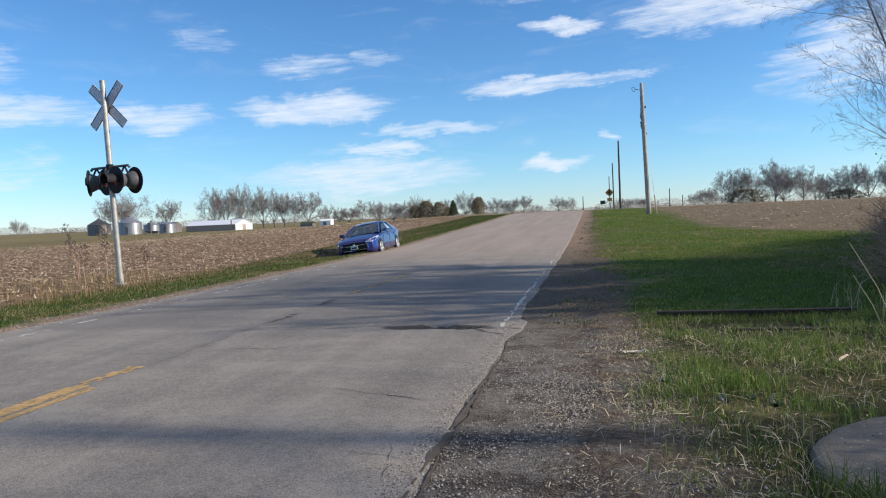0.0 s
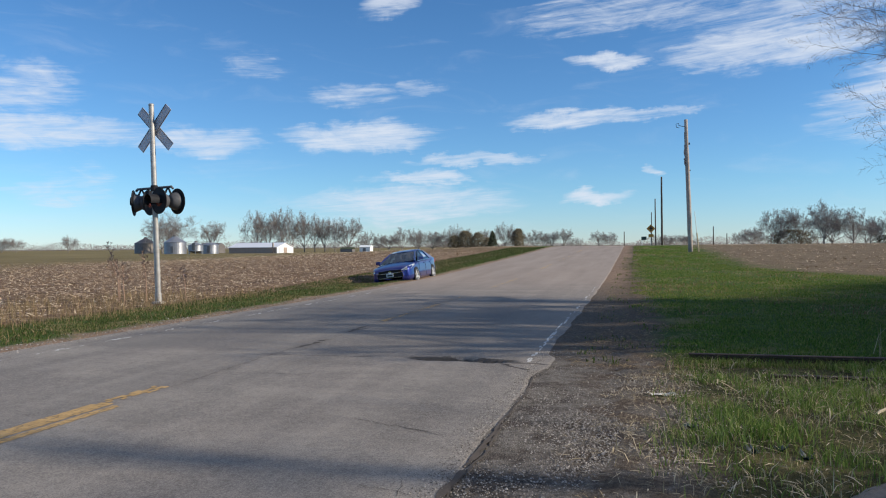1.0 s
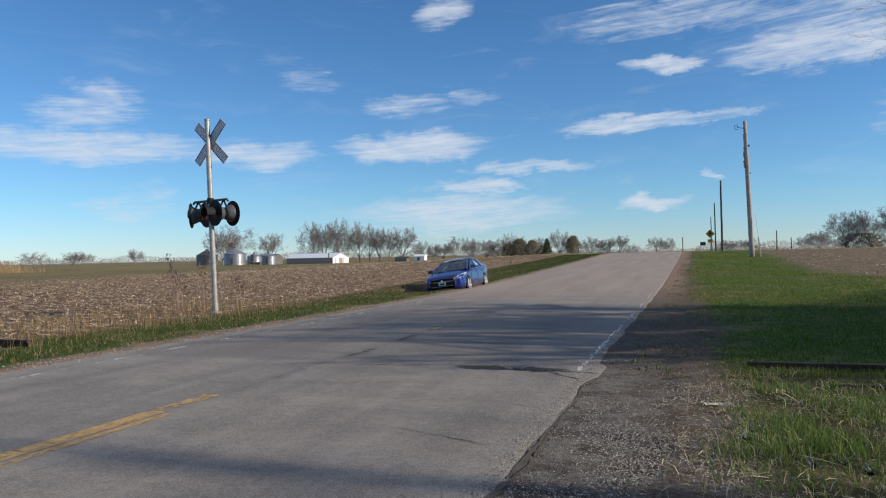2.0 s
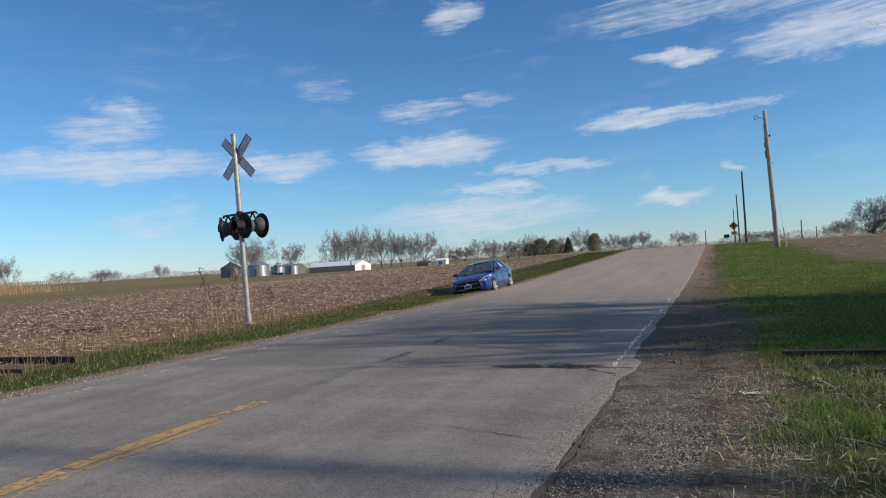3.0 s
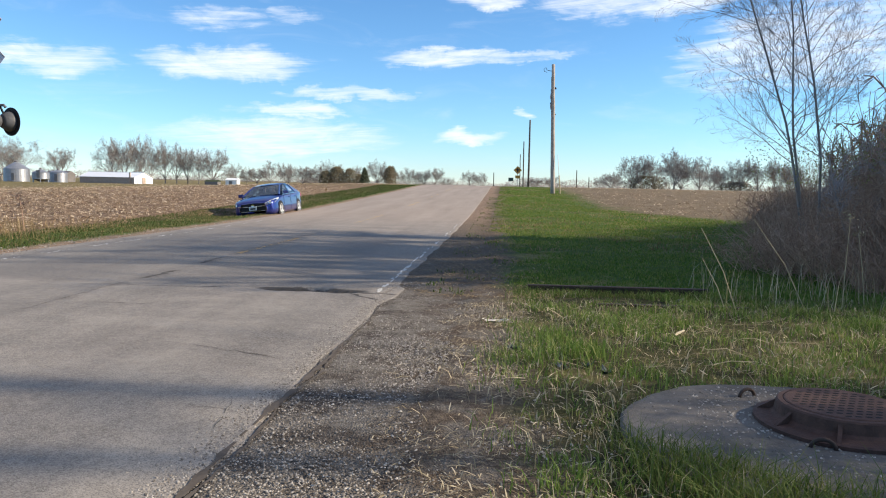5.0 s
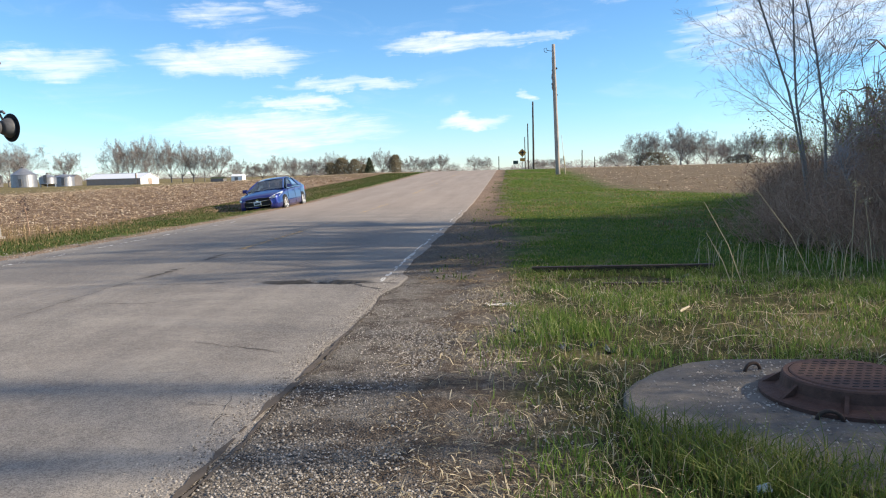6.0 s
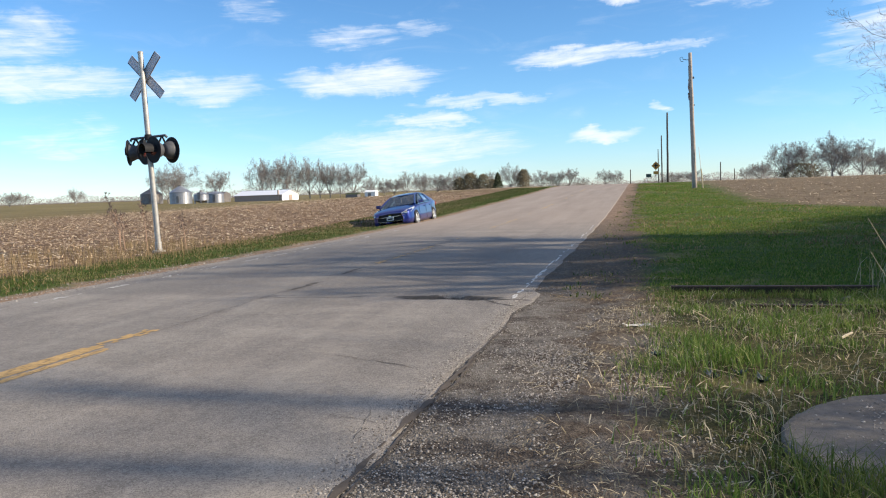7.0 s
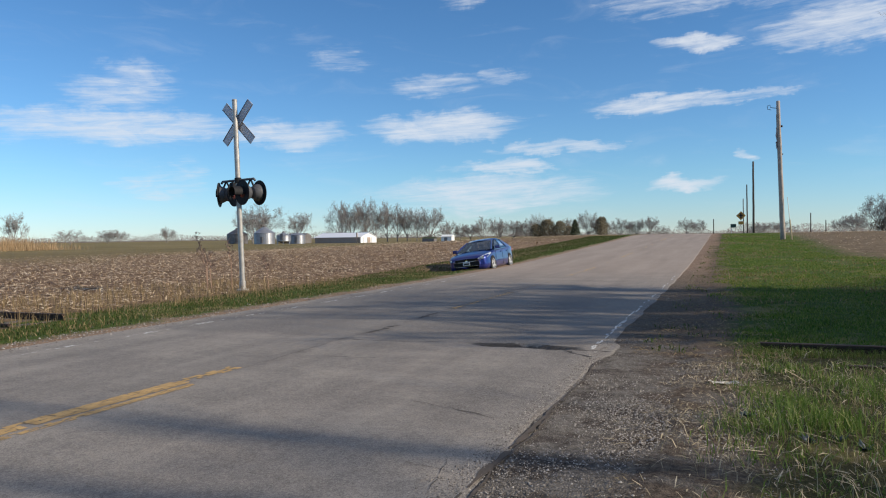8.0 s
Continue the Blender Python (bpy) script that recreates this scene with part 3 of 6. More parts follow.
# ---- crossing signal ----
def crossing_signal():
    t = thing("crossing_signal", "galvanised railway crossing signal mast with crossbuck seen from behind", "railway signal", at=pose(-12.25, 16.22, 0.0, 0.4, -1.5, 0) @ Matrix.Rotation(radians(-8), 4, "Z"))
    mb = MB()
    mb.tube([(0, 0, -0.1), (0, 0, 5.14)], [0.072, 0.066], 16)
    part("mast", mb, M_MAST, t, smooth=False)
    mb = MB()
    mb.lathe([(0.0, 5.135), (0.05, 5.16), (0.072, 5.14), (0.072, 5.11)], 16)
    part("cap", mb, M_MAST, t)
    mb = MB()
    mb.lathe([(0.17, 0.0), (0.17, 0.04), (0.09, 0.06), (0.085, 0.25), (0.075, 0.26)], 16)
    part("base_collar", mb, M_MAST, t)
    for s in (-1, 1):
        mb = MB()
        mb.box((-0.715, -0.006, -0.125), (0.715, 0.006, 0.125))
        b = part("crossbuck_blade", mb, M_BLADE, t, "grey back of a white crossbuck blade", bevel=0.003)
        b.matrix_local = pose(0.0, 0.10 + 0.016 * s, 4.53, 0, 46 * s, 0)
        mb = MB()
        for q in (-1, 1):
            mb.box((-0.70, -0.015, q * 0.114 - 0.007), (0.70, -0.0065, q * 0.114 + 0.007))
        st = part("stiffener", mb, M_LENSBACK, b)
    mb = MB()
    mb.box((-0.045, 0.03, -0.09), (0.045, 0.082, 0.09), pose(0, 0, 4.53))
    part("crossbuck_bracket", mb, M_MAST, t, bevel=0.01)
    # arm that carries the lamps
    mb = MB()
    mb.tube([(-0.62, 0, 2.93), (-0.58, 0, 2.98), (0.58, 0, 2.98), (0.62, 0, 2.93)], [0.032] * 4, 10)
    part("crossarm", mb, M_LENSBACK, t, smooth=True)
    mb = MB()
    mb.lathe([(0.08, 2.90), (0.09, 2.91), (0.09, 3.04), (0.08, 3.05), (0.06, 3.05)], 14)
    part("junction_box", mb, M_BLACK, t)
    for px, turn, front in ((-0.43, 106, 0), (-0.43, -55, 1), (0.45, -13, 1), (0.45, 167, 0)):
        away = Matrix.Rotation(radians(turn), 4, "Z") @ Matrix.Rotation(radians(90), 4, "X")
        # local z of a lamp points where it shines
        d = away.to_3x3() @ Vector((0, 0, 1))
        c = Vector((px, 0, 2.62)) + d * (0.20 if px < 0 else 0.26)
        m = Matrix.Translation(c) @ away
        mb = MB()
        mb.lathe([(0.0, -0.012), (0.31, -0.012), (0.335, -0.004), (0.335, 0.008), (0.31, 0.004), (0.0, 0.004)], 32, m)
        disc = part("lamp_background", mb, M_BLACK, t, "round black lamp background", smooth=False)
        mb = MB()
        mb.lathe([(0.0, -0.23), (0.13, -0.23), (0.17, -0.20), (0.215, -0.10), (0.235, -0.05), (0.235, -0.014), (0.0, -0.013)], 24, m)
        part("lamp_housing", mb, M_LENSBACK, disc, "grey metal lamp housing", smooth=True)
        mb = MB()
        hood = 0.32 if px > 0 and front else 0.07
        mb.lathe([(0.16, 0.005), (0.16, hood), (0.152, hood), (0.152, 0.005)], 20, m, 230, -25)
        part("hood", mb, M_BLACK, disc)
        mb = MB()
        mb.lathe([(0.0, 0.03), (0.08, 0.024), (0.14, 0.006)], 20, m)
        part("lens", mb, M_LENS, disc, "dark red unlit lens", smooth=True)
        mb = MB()
        mb.tube([Vector((px * 1.02, 0, 2.98)), Vector((px, 0, 2.8)) + d * 0.09], [0.022, 0.026], 8)
        part("hanger", mb, M_BLACK, disc)
    return t


M_LENS = material("red_lens", (0.10, 0.012, 0.01), 0.2, vary=0.1)
crossing_signal()


# ---- poles and signs ----
def tilted(base, top):
    d = Vector(top) - Vector(base)
    return Matrix.Translation(base) @ Vector((0, 0, 1)).rotation_difference(d).to_matrix().to_4x4(), d.length


def utility_pole(base, top, r0, r1, mat, label, fittings):
    m, h = tilted(base, top)
    t = thing("utility_pole", label, "utility pole", "poles along the road", at=m)
    mb = MB()
    n = 10
    mb.tube([(0.012 * math.sin(k * 2.1), 0.012 * math.cos(k * 1.7), -0.3 + (h + 0.3) * k / n) for k in range(n + 1)], [r0 + (r1 - r0) * k / n for k in range(n + 1)], 14)
    part("pole", mb, mat, t, smooth=True)
    if fittings:
        mb = MB()
        mb.tube([(0, 0, h - 0.55), (-0.3, 0, h - 0.5), (-0.55, 0, h - 0.42)], [0.025, 0.022, 0.02], 6)
        mb.tube([(-0.5, 0, h - 0.62), (-0.72, 0, h - 0.55), (-0.74, 0, h - 0.3), (-0.55, 0, h - 0.25), (-0.52, 0, h - 0.45)], [0.02] * 5, 6)
        part("bracket", mb, M_RAIL, t, "rusty hooked steel bracket")
        for dx, z, s in ((0.2, h - 1.9, 0.09), (-0.2, h - 3.1, 0.08), (0.18, h - 4.0, 0.06)):
            mb = MB()
            mb.lathe([(0.0, -s), (s * 0.6, -s), (s * 0.8, -s * 0.3), (s * 0.5, 0), (s * 0.7, s * 0.5), (0.0, s)], 10, Matrix.Translation((dx, 0, z)))
            part("insulator", mb, M_RAIL, t, "small dark insulator")
        mb = MB()
        for k in range(16):
            a = k * 0.8
            mb.tube([(-0.17 + 0.03 * math.sin(a), -0.05, h - 2.0 - k * 0.1), (-0.17 + 0.03 * math.sin(a + 0.8), -0.05, h - 2.1 - k * 0.1)], [0.045, 0.05], 6)
        part("vine", mb, M_TWIG, t, "dry brown vine clinging to the pole")
        mb = MB()
        mb.tube([(-0.16, -0.02, 1.2), (-0.14, -0.02, h - 1.0)], [0.02, 0.02], 6)
        part("conduit", mb, M_POLE_DK, t)
    return t


utility_pole((3.86, 59.9, gz1(3.86, 59.9)), (3.57, 59.9, 11.23), 0.19, 0.13, M_POLE, "tall bare wooden utility pole with no wires on the grass", True)
utility_pole((3.62, 115, gz1(3.6, 115)), (3.59, 115, 11.76), 0.16, 0.12, M_POLE_DK, "dark wooden utility pole standing beyond the crest", False)
utility_pole((4.2, 172, gz1(4.2, 172)), (4.1, 172, 11.9), 0.16, 0.12, M_POLE_DK, "dark wooden utility pole standing beyond the crest", False)
utility_pole((4.7, 235, gz1(4.7, 235)), (4.6, 235, 11.6), 0.16, 0.12, M_POLE_DK, "dark wooden utility pole standing beyond the crest", False)
for fx, fy, ft in ((18.3, 189, 5.8), (25.9, 228, 4.6), (-3.2, 200, 5.0)):
    utility_pole((fx, fy, gz1(fx, fy)), (fx, fy, ft), 0.13, 0.11, M_POLE_DK, "short dark pole on the far field edge", False)

marker = thing("guy_wire", "pale guy wire guard leaning beside the utility pole", "guy wire", at=pose(4.45, 59.6, gz1(4.4, 59.6)))
mb = MB()
mb.tube([(0.0, 0, -0.1), (-0.28, 0.2, 3.2)], [0.022, 0.018], 6)
part("wire", mb, M_MAST, marker)
mb = MB()
mb.tube([(0.0, 0, 0.0), (-0.13, 0.09, 1.5)], [0.05, 0.05], 8)
part("guard", mb, material("faded_guard", (0.45, 0.36, 0.22), 0.7), marker, "faded tan plastic guard")

M_SIGN_Y = material("warning_yellow", (0.52, 0.24, 0.04), 0.5, vary=0.1)
M_SIGN_B = material("sign_black", (0.02, 0.02, 0.02), 0.6)
M_SIGN_W = material("sign_white", (0.7, 0.7, 0.7), 0.5, vary=0.08)
M_SIGN_G = material("sign_dark_green", (0.02, 0.05, 0.04), 0.5)
ws = thing("warning_sign", "yellow diamond warning sign with a small plate on a post", "road sign", at=pose(1.4, 86.0, gz1(1.4, 86)))
mb = MB()
mb.box((-0.03, 0, -0.2), (0.03, 0.04, 2.0))
part("post", mb, M_MAST, ws)
mb = MB()
mb.box((-0.35, -0.012, -0.35), (0.35, -0.002, 0.35), pose(0, 0, 1.92, 0, 45, 0))
dia = part("panel", mb, M_SIGN_Y, ws, "yellow diamond panel")
mb = MB()
mb.box((-0.07, -0.018, 1.65), (0.07, -0.014, 2.2))
mb.box((-0.24, -0.018, 1.9), (0.24, -0.014, 2.02))
part("symbol", mb, M_SIGN_B, dia)
mb = MB()
mb.box((-0.27, -0.012, 0.95), (0.27, -0.002, 1.3))
part("plate", mb, M_SIGN_Y, ws, "small yellow plate")
gs = thing("small_sign", "small dark sign on a thin white post", "road sign", at=pose(0.62, 84.0, gz1(0.62, 84)))
mb = MB()
mb.box((-0.25, 0, -0.2), (-0.20, 0.04, 0.8))
part("post", mb, M_SIGN_W, gs)
mb = MB()
mb.box((-0.3, -0.02, 0.62), (0.26, 0.0, 1.0))
part("panel", mb, M_SIGN_G, gs, bevel=0.006)


# ---- bare trees ----
def grow(rng, trunk, crown, p, d, length, r, level, spec, thin=1.0):
    """One branch and, along it, its side branches. spec: per level (children, length ratio, angle, segments, sides)."""
    n_child, ratio, angle, segs, sides = spec[level]
    pts, rad, q, v = [p], [r], Vector(p), Vector(d)
    taper = 0.45 if level == 0 else 0.25
    for k in range(segs):
        jit = 0.05 if level == 0 else 0.2
        v = (v + Vector(rng.normal(0, jit, 3)) + Vector((0, 0, 0.05 if level else 0.03))).normalized()
        q = q + v * (length / segs)
        pts.append(q)
        rad.append(r * (1 - (1 - taper) * (k + 1) / segs))
    (trunk if level == 0 else crown).tube(pts, rad, sides, caps=False)
    if level + 1 >= len(spec):
        return
    for c in range(n_child):
        f = (0.32 if level == 0 else 0.2) + ((0.68 if level == 0 else 0.8) * (c + rng.random() * 0.8) / n_child)
        i = min(int(f * segs), segs - 1)
        at = pts[i].lerp(pts[i + 1], f * segs - i)
        axis = (pts[i + 1] - pts[i]).normalized()
        side = axis.orthogonal().normalized()
        side.rotate(Matrix.Rotation(rng.random() * 6.283 + c * 2.4, 3, axis))
        a = radians(angle * rng.uniform(0.7, 1.25))
        dd = (axis * math.cos(a) + side * math.sin(a)).normalized()
        rr = rad[i] * rng.uniform(0.42, 0.68) * thin
        grow(rng, trunk, crown, at, dd, length * ratio * rng.uniform(0.7, 1.15) * (1.1 - 0.45 * f), max(rr, 0.002), level + 1, spec, thin)


def tree_meshes(seed, height, spec, r0, stems=1, lean=0.25, dirs=None, thin=1.0):
    rng = np.random.default_rng(seed)
    tr, cr = MB(), MB()
    for s in range(stems):
        d = Vector((rng.normal(0, lean if stems > 1 else 0.06), rng.normal(0, lean if stems > 1 else 0.06), 1)).normalized()
        if dirs:
            d = Vector(dirs[s]).normalized()
        grow(rng, tr, cr, Vector((0.1 * s, 0, -0.15)), d, height * 0.72 * rng.uniform(0.9, 1.1), r0, 0, spec, thin)
    return tr, cr


def make_tree(seed, height, spec, r0, label, group="", stems=1, lean=0.25, at=None, name="tree", dirs=None, thin=1.0):
    t = thing(name, label, "tree" if name == "tree" else "shrub", group, at=at)
    tr, cr = tree_meshes(seed, height, spec, r0, stems, lean, dirs, thin)
    part("trunk", tr, M_BARK, t, smooth=True)
    part("crown", cr, M_TWIG, t, "bare grey-brown branches and twigs")
    return t


def far_tree_proto(seed, limbs):
    """Unit-height bare tree: a short trunk, limbs that rise and spread, branches and fine twigs that reach up and outwards."""
    rng = np.random.default_rng(seed)
    tr, cr = MB(), MB()
    fork = rng.uniform(0.10, 0.24)

    def sprig(a, b, w):
        o = (b - a).orthogonal().normalized()
        o.rotate(Matrix.Rotation(rng.random() * 6.283, 3, (b - a).normalized()))
        cr.add([a - o * w, a + o * w, b], [(0, 1, 2)])

    def branch(p, d, length, r, level):
        segs = (6, 4, 3)[level]
        pts, v = [Vector(p)], Vector(d)
        for k in range(segs):
            v = (v + Vector(rng.normal(0, (0.09, 0.14, 0.18)[level], 3)) + Vector((0, 0, (0.015, 0.05, 0.04)[level]))).normalized()
            pts.append(pts[-1] + v * (length / segs))
        (tr if level == 0 else cr).tube(pts, [r * (1 - 0.75 * k / segs) for k in range(segs + 1)], (5, 4, 3)[level], caps=False)
        for c in range((8, 7, 12)[level]):
            f = (0.28, 0.2, 0.15)[level] + (0.72, 0.8, 0.85)[level] * (c + rng.random()) / (8, 7, 12)[level]
            i = min(int(f * segs), segs - 1)
            at = pts[i].lerp(pts[i + 1], min(1.0, f * segs - i))
            axis = (pts[i + 1] - pts[i]).normalized()
            side = axis.orthogonal().normalized()
            side.rotate(Matrix.Rotation(rng.random() * 6.283, 3, axis))
            a = radians(rng.uniform(26, 66))
            dd = (axis * math.cos(a) + side * math.sin(a) + Vector((0, 0, 0.12))).normalized()
            if level < 2:
                branch(at, dd, length * rng.uniform(0.42, 0.66) * (1.2 - 0.55 * f), r * (0.42, 0.5)[level] * (1.1 - 0.5 * f), level + 1)
            else:
                tip = at + dd * rng.uniform(0.03, 0.085)
                sprig(at, tip, 0.0017)
                b1 = at.lerp(tip, rng.uniform(0.3, 0.8))
                sprig(b1, b1 + (dd + Vector(rng.normal(0, 0.5, 3))).normalized() * rng.uniform(0.025, 0.05), 0.0015)

    tr.tube([(0, 0, -0.03), (0.008, 0, fork * 0.5), (0.0, 0.008, fork * 1.05)], [0.026, 0.02, 0.017], 6)
    for s in range(limbs):
        a = s * 2.4 + rng.normal(0, 0.3)
        lean = radians(6 + 56 * math.sqrt(s / limbs) * rng.uniform(0.8, 1.1))
        d = Vector((math.cos(a) * math.sin(lean), math.sin(a) * math.sin(lean), math.cos(lean)))
        branch(Vector((0, 0, fork * rng.uniform(0.7, 1.0))), d, (0.70 - 0.12 * s / limbs) * rng.uniform(0.88, 1.04), 0.0105, 0)
    zs = [p[2] for p in cr.v]
    ws = [abs(p[0]) for p in cr.v]
    k, kw = 1.0 / (sorted(zs)[int(len(zs) * 0.996)]), 0.5 / (sorted(ws)[int(len(ws) * 0.97)])
    for m in (tr, cr):
        m.v = [(p[0] * kw, p[1] * kw, p[2] * k) for p in m.v]
    t = thing("tree", "bare deciduous tree standing on the far field edge", "tree", "bare trees on the skyline")
    part("trunk", tr, M_BARK, t)
    part("crown", cr, M_FARTWIG, t, "bare grey-brown branches")
    return t


PROTOS = [far_tree_proto(11 + 7 * i, (6, 8, 9, 7, 8)[i]) for i in range(5)]
# x, y, height of the top over the eye's zero, width
TREES_LEFT = [
    (-110.7, 154.6, 9.9, 11.1), (-105.5, 164.1, 8.1, 6.8), (-88.9, 162.4, 10.2, 6.5), (-87.4, 166.6, 11.1, 6.6), (-84.1, 166.1, 10.2, 5.8),
    (-83.1, 171.0, 10.4, 6.7), (-78.4, 173.2, 8.8, 5.6), (-71.0, 171.0, 8.6, 6.9), (-71.7, 186.9, 5.6, 4.7), (-68.8, 187.9, 4.7, 3.9),
    (-59.7, 180.5, 6.3, 6.2), (-59.1, 191.2, 5.4, 3.7), (-53.3, 187.7, 5.3, 6.4), (-46.2, 184.4, 6.8, 4.7), (-35.2, 197.0, 7.5, 6.6),
    (-27.5, 203.3, 5.7, 6.7), (-23.0, 203.8, 5.2, 4.2), (-19.9, 204.2, 5.9, 4.5), (-16.6, 209.5, 3.6, 3.9), (-10.6, 214.9, 5.4, 6.0), (-7.0, 220.0, 5.1, 5.1),
]
TREES_MORE = [
    (-134.5, 104.2, 7.1, 4.2), (-239.4, 227.4, 6.0, 7.7), (-236.1, 230.8, 5.9, 6.7), (-202.7, 221.4, 6.4, 6.6), (-263.5, 230.5, 6.4, 12.3),
    (28.4, 197.9, 5.3, 5.3), (30.0, 172.4, 8.8, 8.1), (34.4, 171.5, 8.4, 7.1), (36.6, 160.8, 9.6, 8.7), (41.6, 159.6, 8.2, 7.2), (50.1, 172.8, 6.7, 5.3),
    (53.9, 171.7, 8.4, 6.5), (57.5, 170.5, 8.1, 6.5), (60.8, 169.3, 8.4, 6.5), (24.5, 190.0, 4.2, 4.5), (13.0, 205.0, 4.0, 6.0), (8.0, 210.0, 3.9, 5.5),
    (-92.6, 164.0, 10.3, 7.5), (-80.2, 171.0, 9.6, 6.0), (-75.2, 172.5, 7.6, 5.2), (-116.0, 158.0, 8.8, 9.0), (-64.5, 184.0, 4.6, 5.2),
    (-56.2, 184.0, 5.9, 5.4), (-50.2, 188.0, 5.6, 5.6), (-43.6, 187.0, 5.9, 5.0), (-38.4, 190.0, 5.6, 4.6), (-32.2, 198.0, 5.4, 4.8),
    (-25.2, 203.0, 4.9, 4.6), (45.6, 166.0, 5.8, 5.2), (47.6, 170.0, 6.6, 5.0), (63.8, 169.0, 7.2, 6.0), (39.0, 165.0, 7.0, 6.4), (26.5, 182.0, 5.0, 5.0),
]
for i, (tx, ty, top, wide) in enumerate(TREES_LEFT + TREES_MORE):
    g0 = gz1(tx, ty)
    h = top - g0
    src = PROTOS[i % 5]
    m = pose(tx, ty, g0 - 0.05, 0, 0, 67 * i) @ Matrix.Diagonal((wide * 1.02, wide * 1.02, h * 1.04, 1))
    if i < 5:
        src.matrix_basis = m
    else:
        c = copy_thing(src, m)
        c.matrix_basis = m


def scrub(name, label, cx, cy, wide, deep, tall, count, mat, seed, cone=False, kind="", category="shrub"):
    """A dense crown of many small leaf or twig clumps."""
    rng = np.random.default_rng(seed)
    t = thing(name, label, category, kind=kind, at=pose(cx, cy, gz1(cx, cy)))
    mb = MB()
    for k in range(count):
        z = rng.random() ** 0.8
        rr = (1 - z) ** 0.8 if cone else math.sqrt(max(0.02, 1 - (z - 0.25) ** 2 / 0.6)) * rng.uniform(0.75, 1.1)
        a, q = rng.random() * 6.283, math.sqrt(rng.random())
        p = Vector((math.cos(a) * q * rr * wide / 2, math.sin(a) * q * rr * deep / 2, 0.1 + z * tall))
        s = 0.16 * rng.uniform(0.6, 1.6)
        d = Vector(rng.normal(0, 1, 3) + np.array((0, 0, 0.6))).normalized()
        o = d.orthogonal() * s * 0.35
        mb.add([p - o, p + o, p + d * s * 2.0 + o * 0.3, p + d * s * 2.4], [(0, 1, 2), (0, 2, 3)])
    mb2 = MB()
    mb2.tube([(0, 0, -0.1), (0, 0, tall * 0.6)], [0.12, 0.04], 6)
    part("trunk", mb2, M_BARK, t)
    part("crown", mb, mat, t)
    return t


scrub("cedar", "dark conical evergreen cedar on the field edge", -34.7, 176.8, 3.4, 3.4, 4.2, 1500, M_CEDAR, 3, True, category="tree")
scrub("cedar", "rounded olive-brown evergreen on the field edge", -30.0, 187.8, 4.0, 4.0, 5.0, 1800, M_FARHEDGE, 4, category="tree")
for i, (x, y, w, h, n) in enumerate(((-45.2, 180.0, 4.4, 3.6, 1300), (-42.6, 180.6, 5.2, 4.7, 2000), (-39.4, 181.2, 4.2, 4.2, 1400), (-37.0, 182.0, 3.4, 2.8, 700))):
    scrub("thicket", "dense olive-brown thicket on the field edge", x, y, w, 4.0, h, n, M_FARHEDGE, 50 + i)
scrub("thicket", "dense dark undergrowth below bare trees", 32.5, 170.0, 12.0, 4.0, 3.2, 2000, M_FARHEDGE, 6)
scrub("thicket", "low dark undergrowth on the field edge", 53.0, 172.0, 10.0, 3.0, 2.2, 1500, M_FARHEDGE, 8)


def treeline(name, x0, y0, x1, y1, tall, count, seed):
    rng = np.random.default_rng(seed)
    mb = MB()
    for k in range(count):
        f = rng.random()
        x, y = x0 + (x1 - x0) * f, y0 + (y1 - y0) * f + rng.normal(0, 4)
        env = tall * (0.5 + 0.5 * abs(math.sin(f * 37) * math.sin(f * 11.3 + 1)))
        z = gz1(x, y) + rng.random() ** 1.7 * env
        s = rng.uniform(0.25, 0.6)
        d = Vector((rng.normal(), rng.normal(), rng.normal() * 0.8 + 0.3)).normalized()
        o = Vector((0.7, 0.7, 0)) * s * 0.3
        mb.add([Vector((x, y, z)) - o, Vector((x, y, z)) + o, Vector((x, y, z)) + d * s * 2.2], [(0, 1, 2)])
    ob = part(name, mb, M_WOODS)
    return tagged(ob, "distant line of leafless woods on the horizon", "woods", kind="stuff")


treeline("far_woods", -520, 330, -120, 520, 6.0, 30000, 21)
treeline("far_woods", -150, 520, 60, 560, 4.0, 17000, 22)
treeline("far_woods", 0, 330, 260, 300, 5.0, 24000, 23)


# ---- farm ----
def grain_bin(x, y, r, eave, peak, mat, label):
    t = thing("grain_bin", label, "grain bin", "grain bins of the farm", at=pose(x, y, gz1(x, y)))
    mb, prof = MB(), []
    z = 0.0
    while z < eave - 0.01:
        prof += [(r, z), (r + 0.02, z + 0.1)]
        z += 0.2
    mb.lathe(prof + [(r, eave)], 32)
    part("wall", mb, mat, t)
    mb = MB()
    mb.lathe([(r + 0.08, eave - 0.03), (r * 0.2, peak - 0.05), (r * 0.18, peak), (0.0, peak + 0.05)], 32)
    part("roof", mb, mat, t)
    mb = MB()
    mb.lathe([(r * 0.16, peak), (r * 0.16, peak + 0.2), (r * 0.2, peak + 0.22), (0, peak + 0.35)], 12)
    part("vent_cap", mb, M_BIN_DK, t)
    mb = MB()
    mb.box((-0.35, -0.06, 0.25), (0.35, 0.02, 1.7), pose(0.3 * r, -r * 0.96, 0))
    part("door", mb, M_BIN_DK, t)
    return t


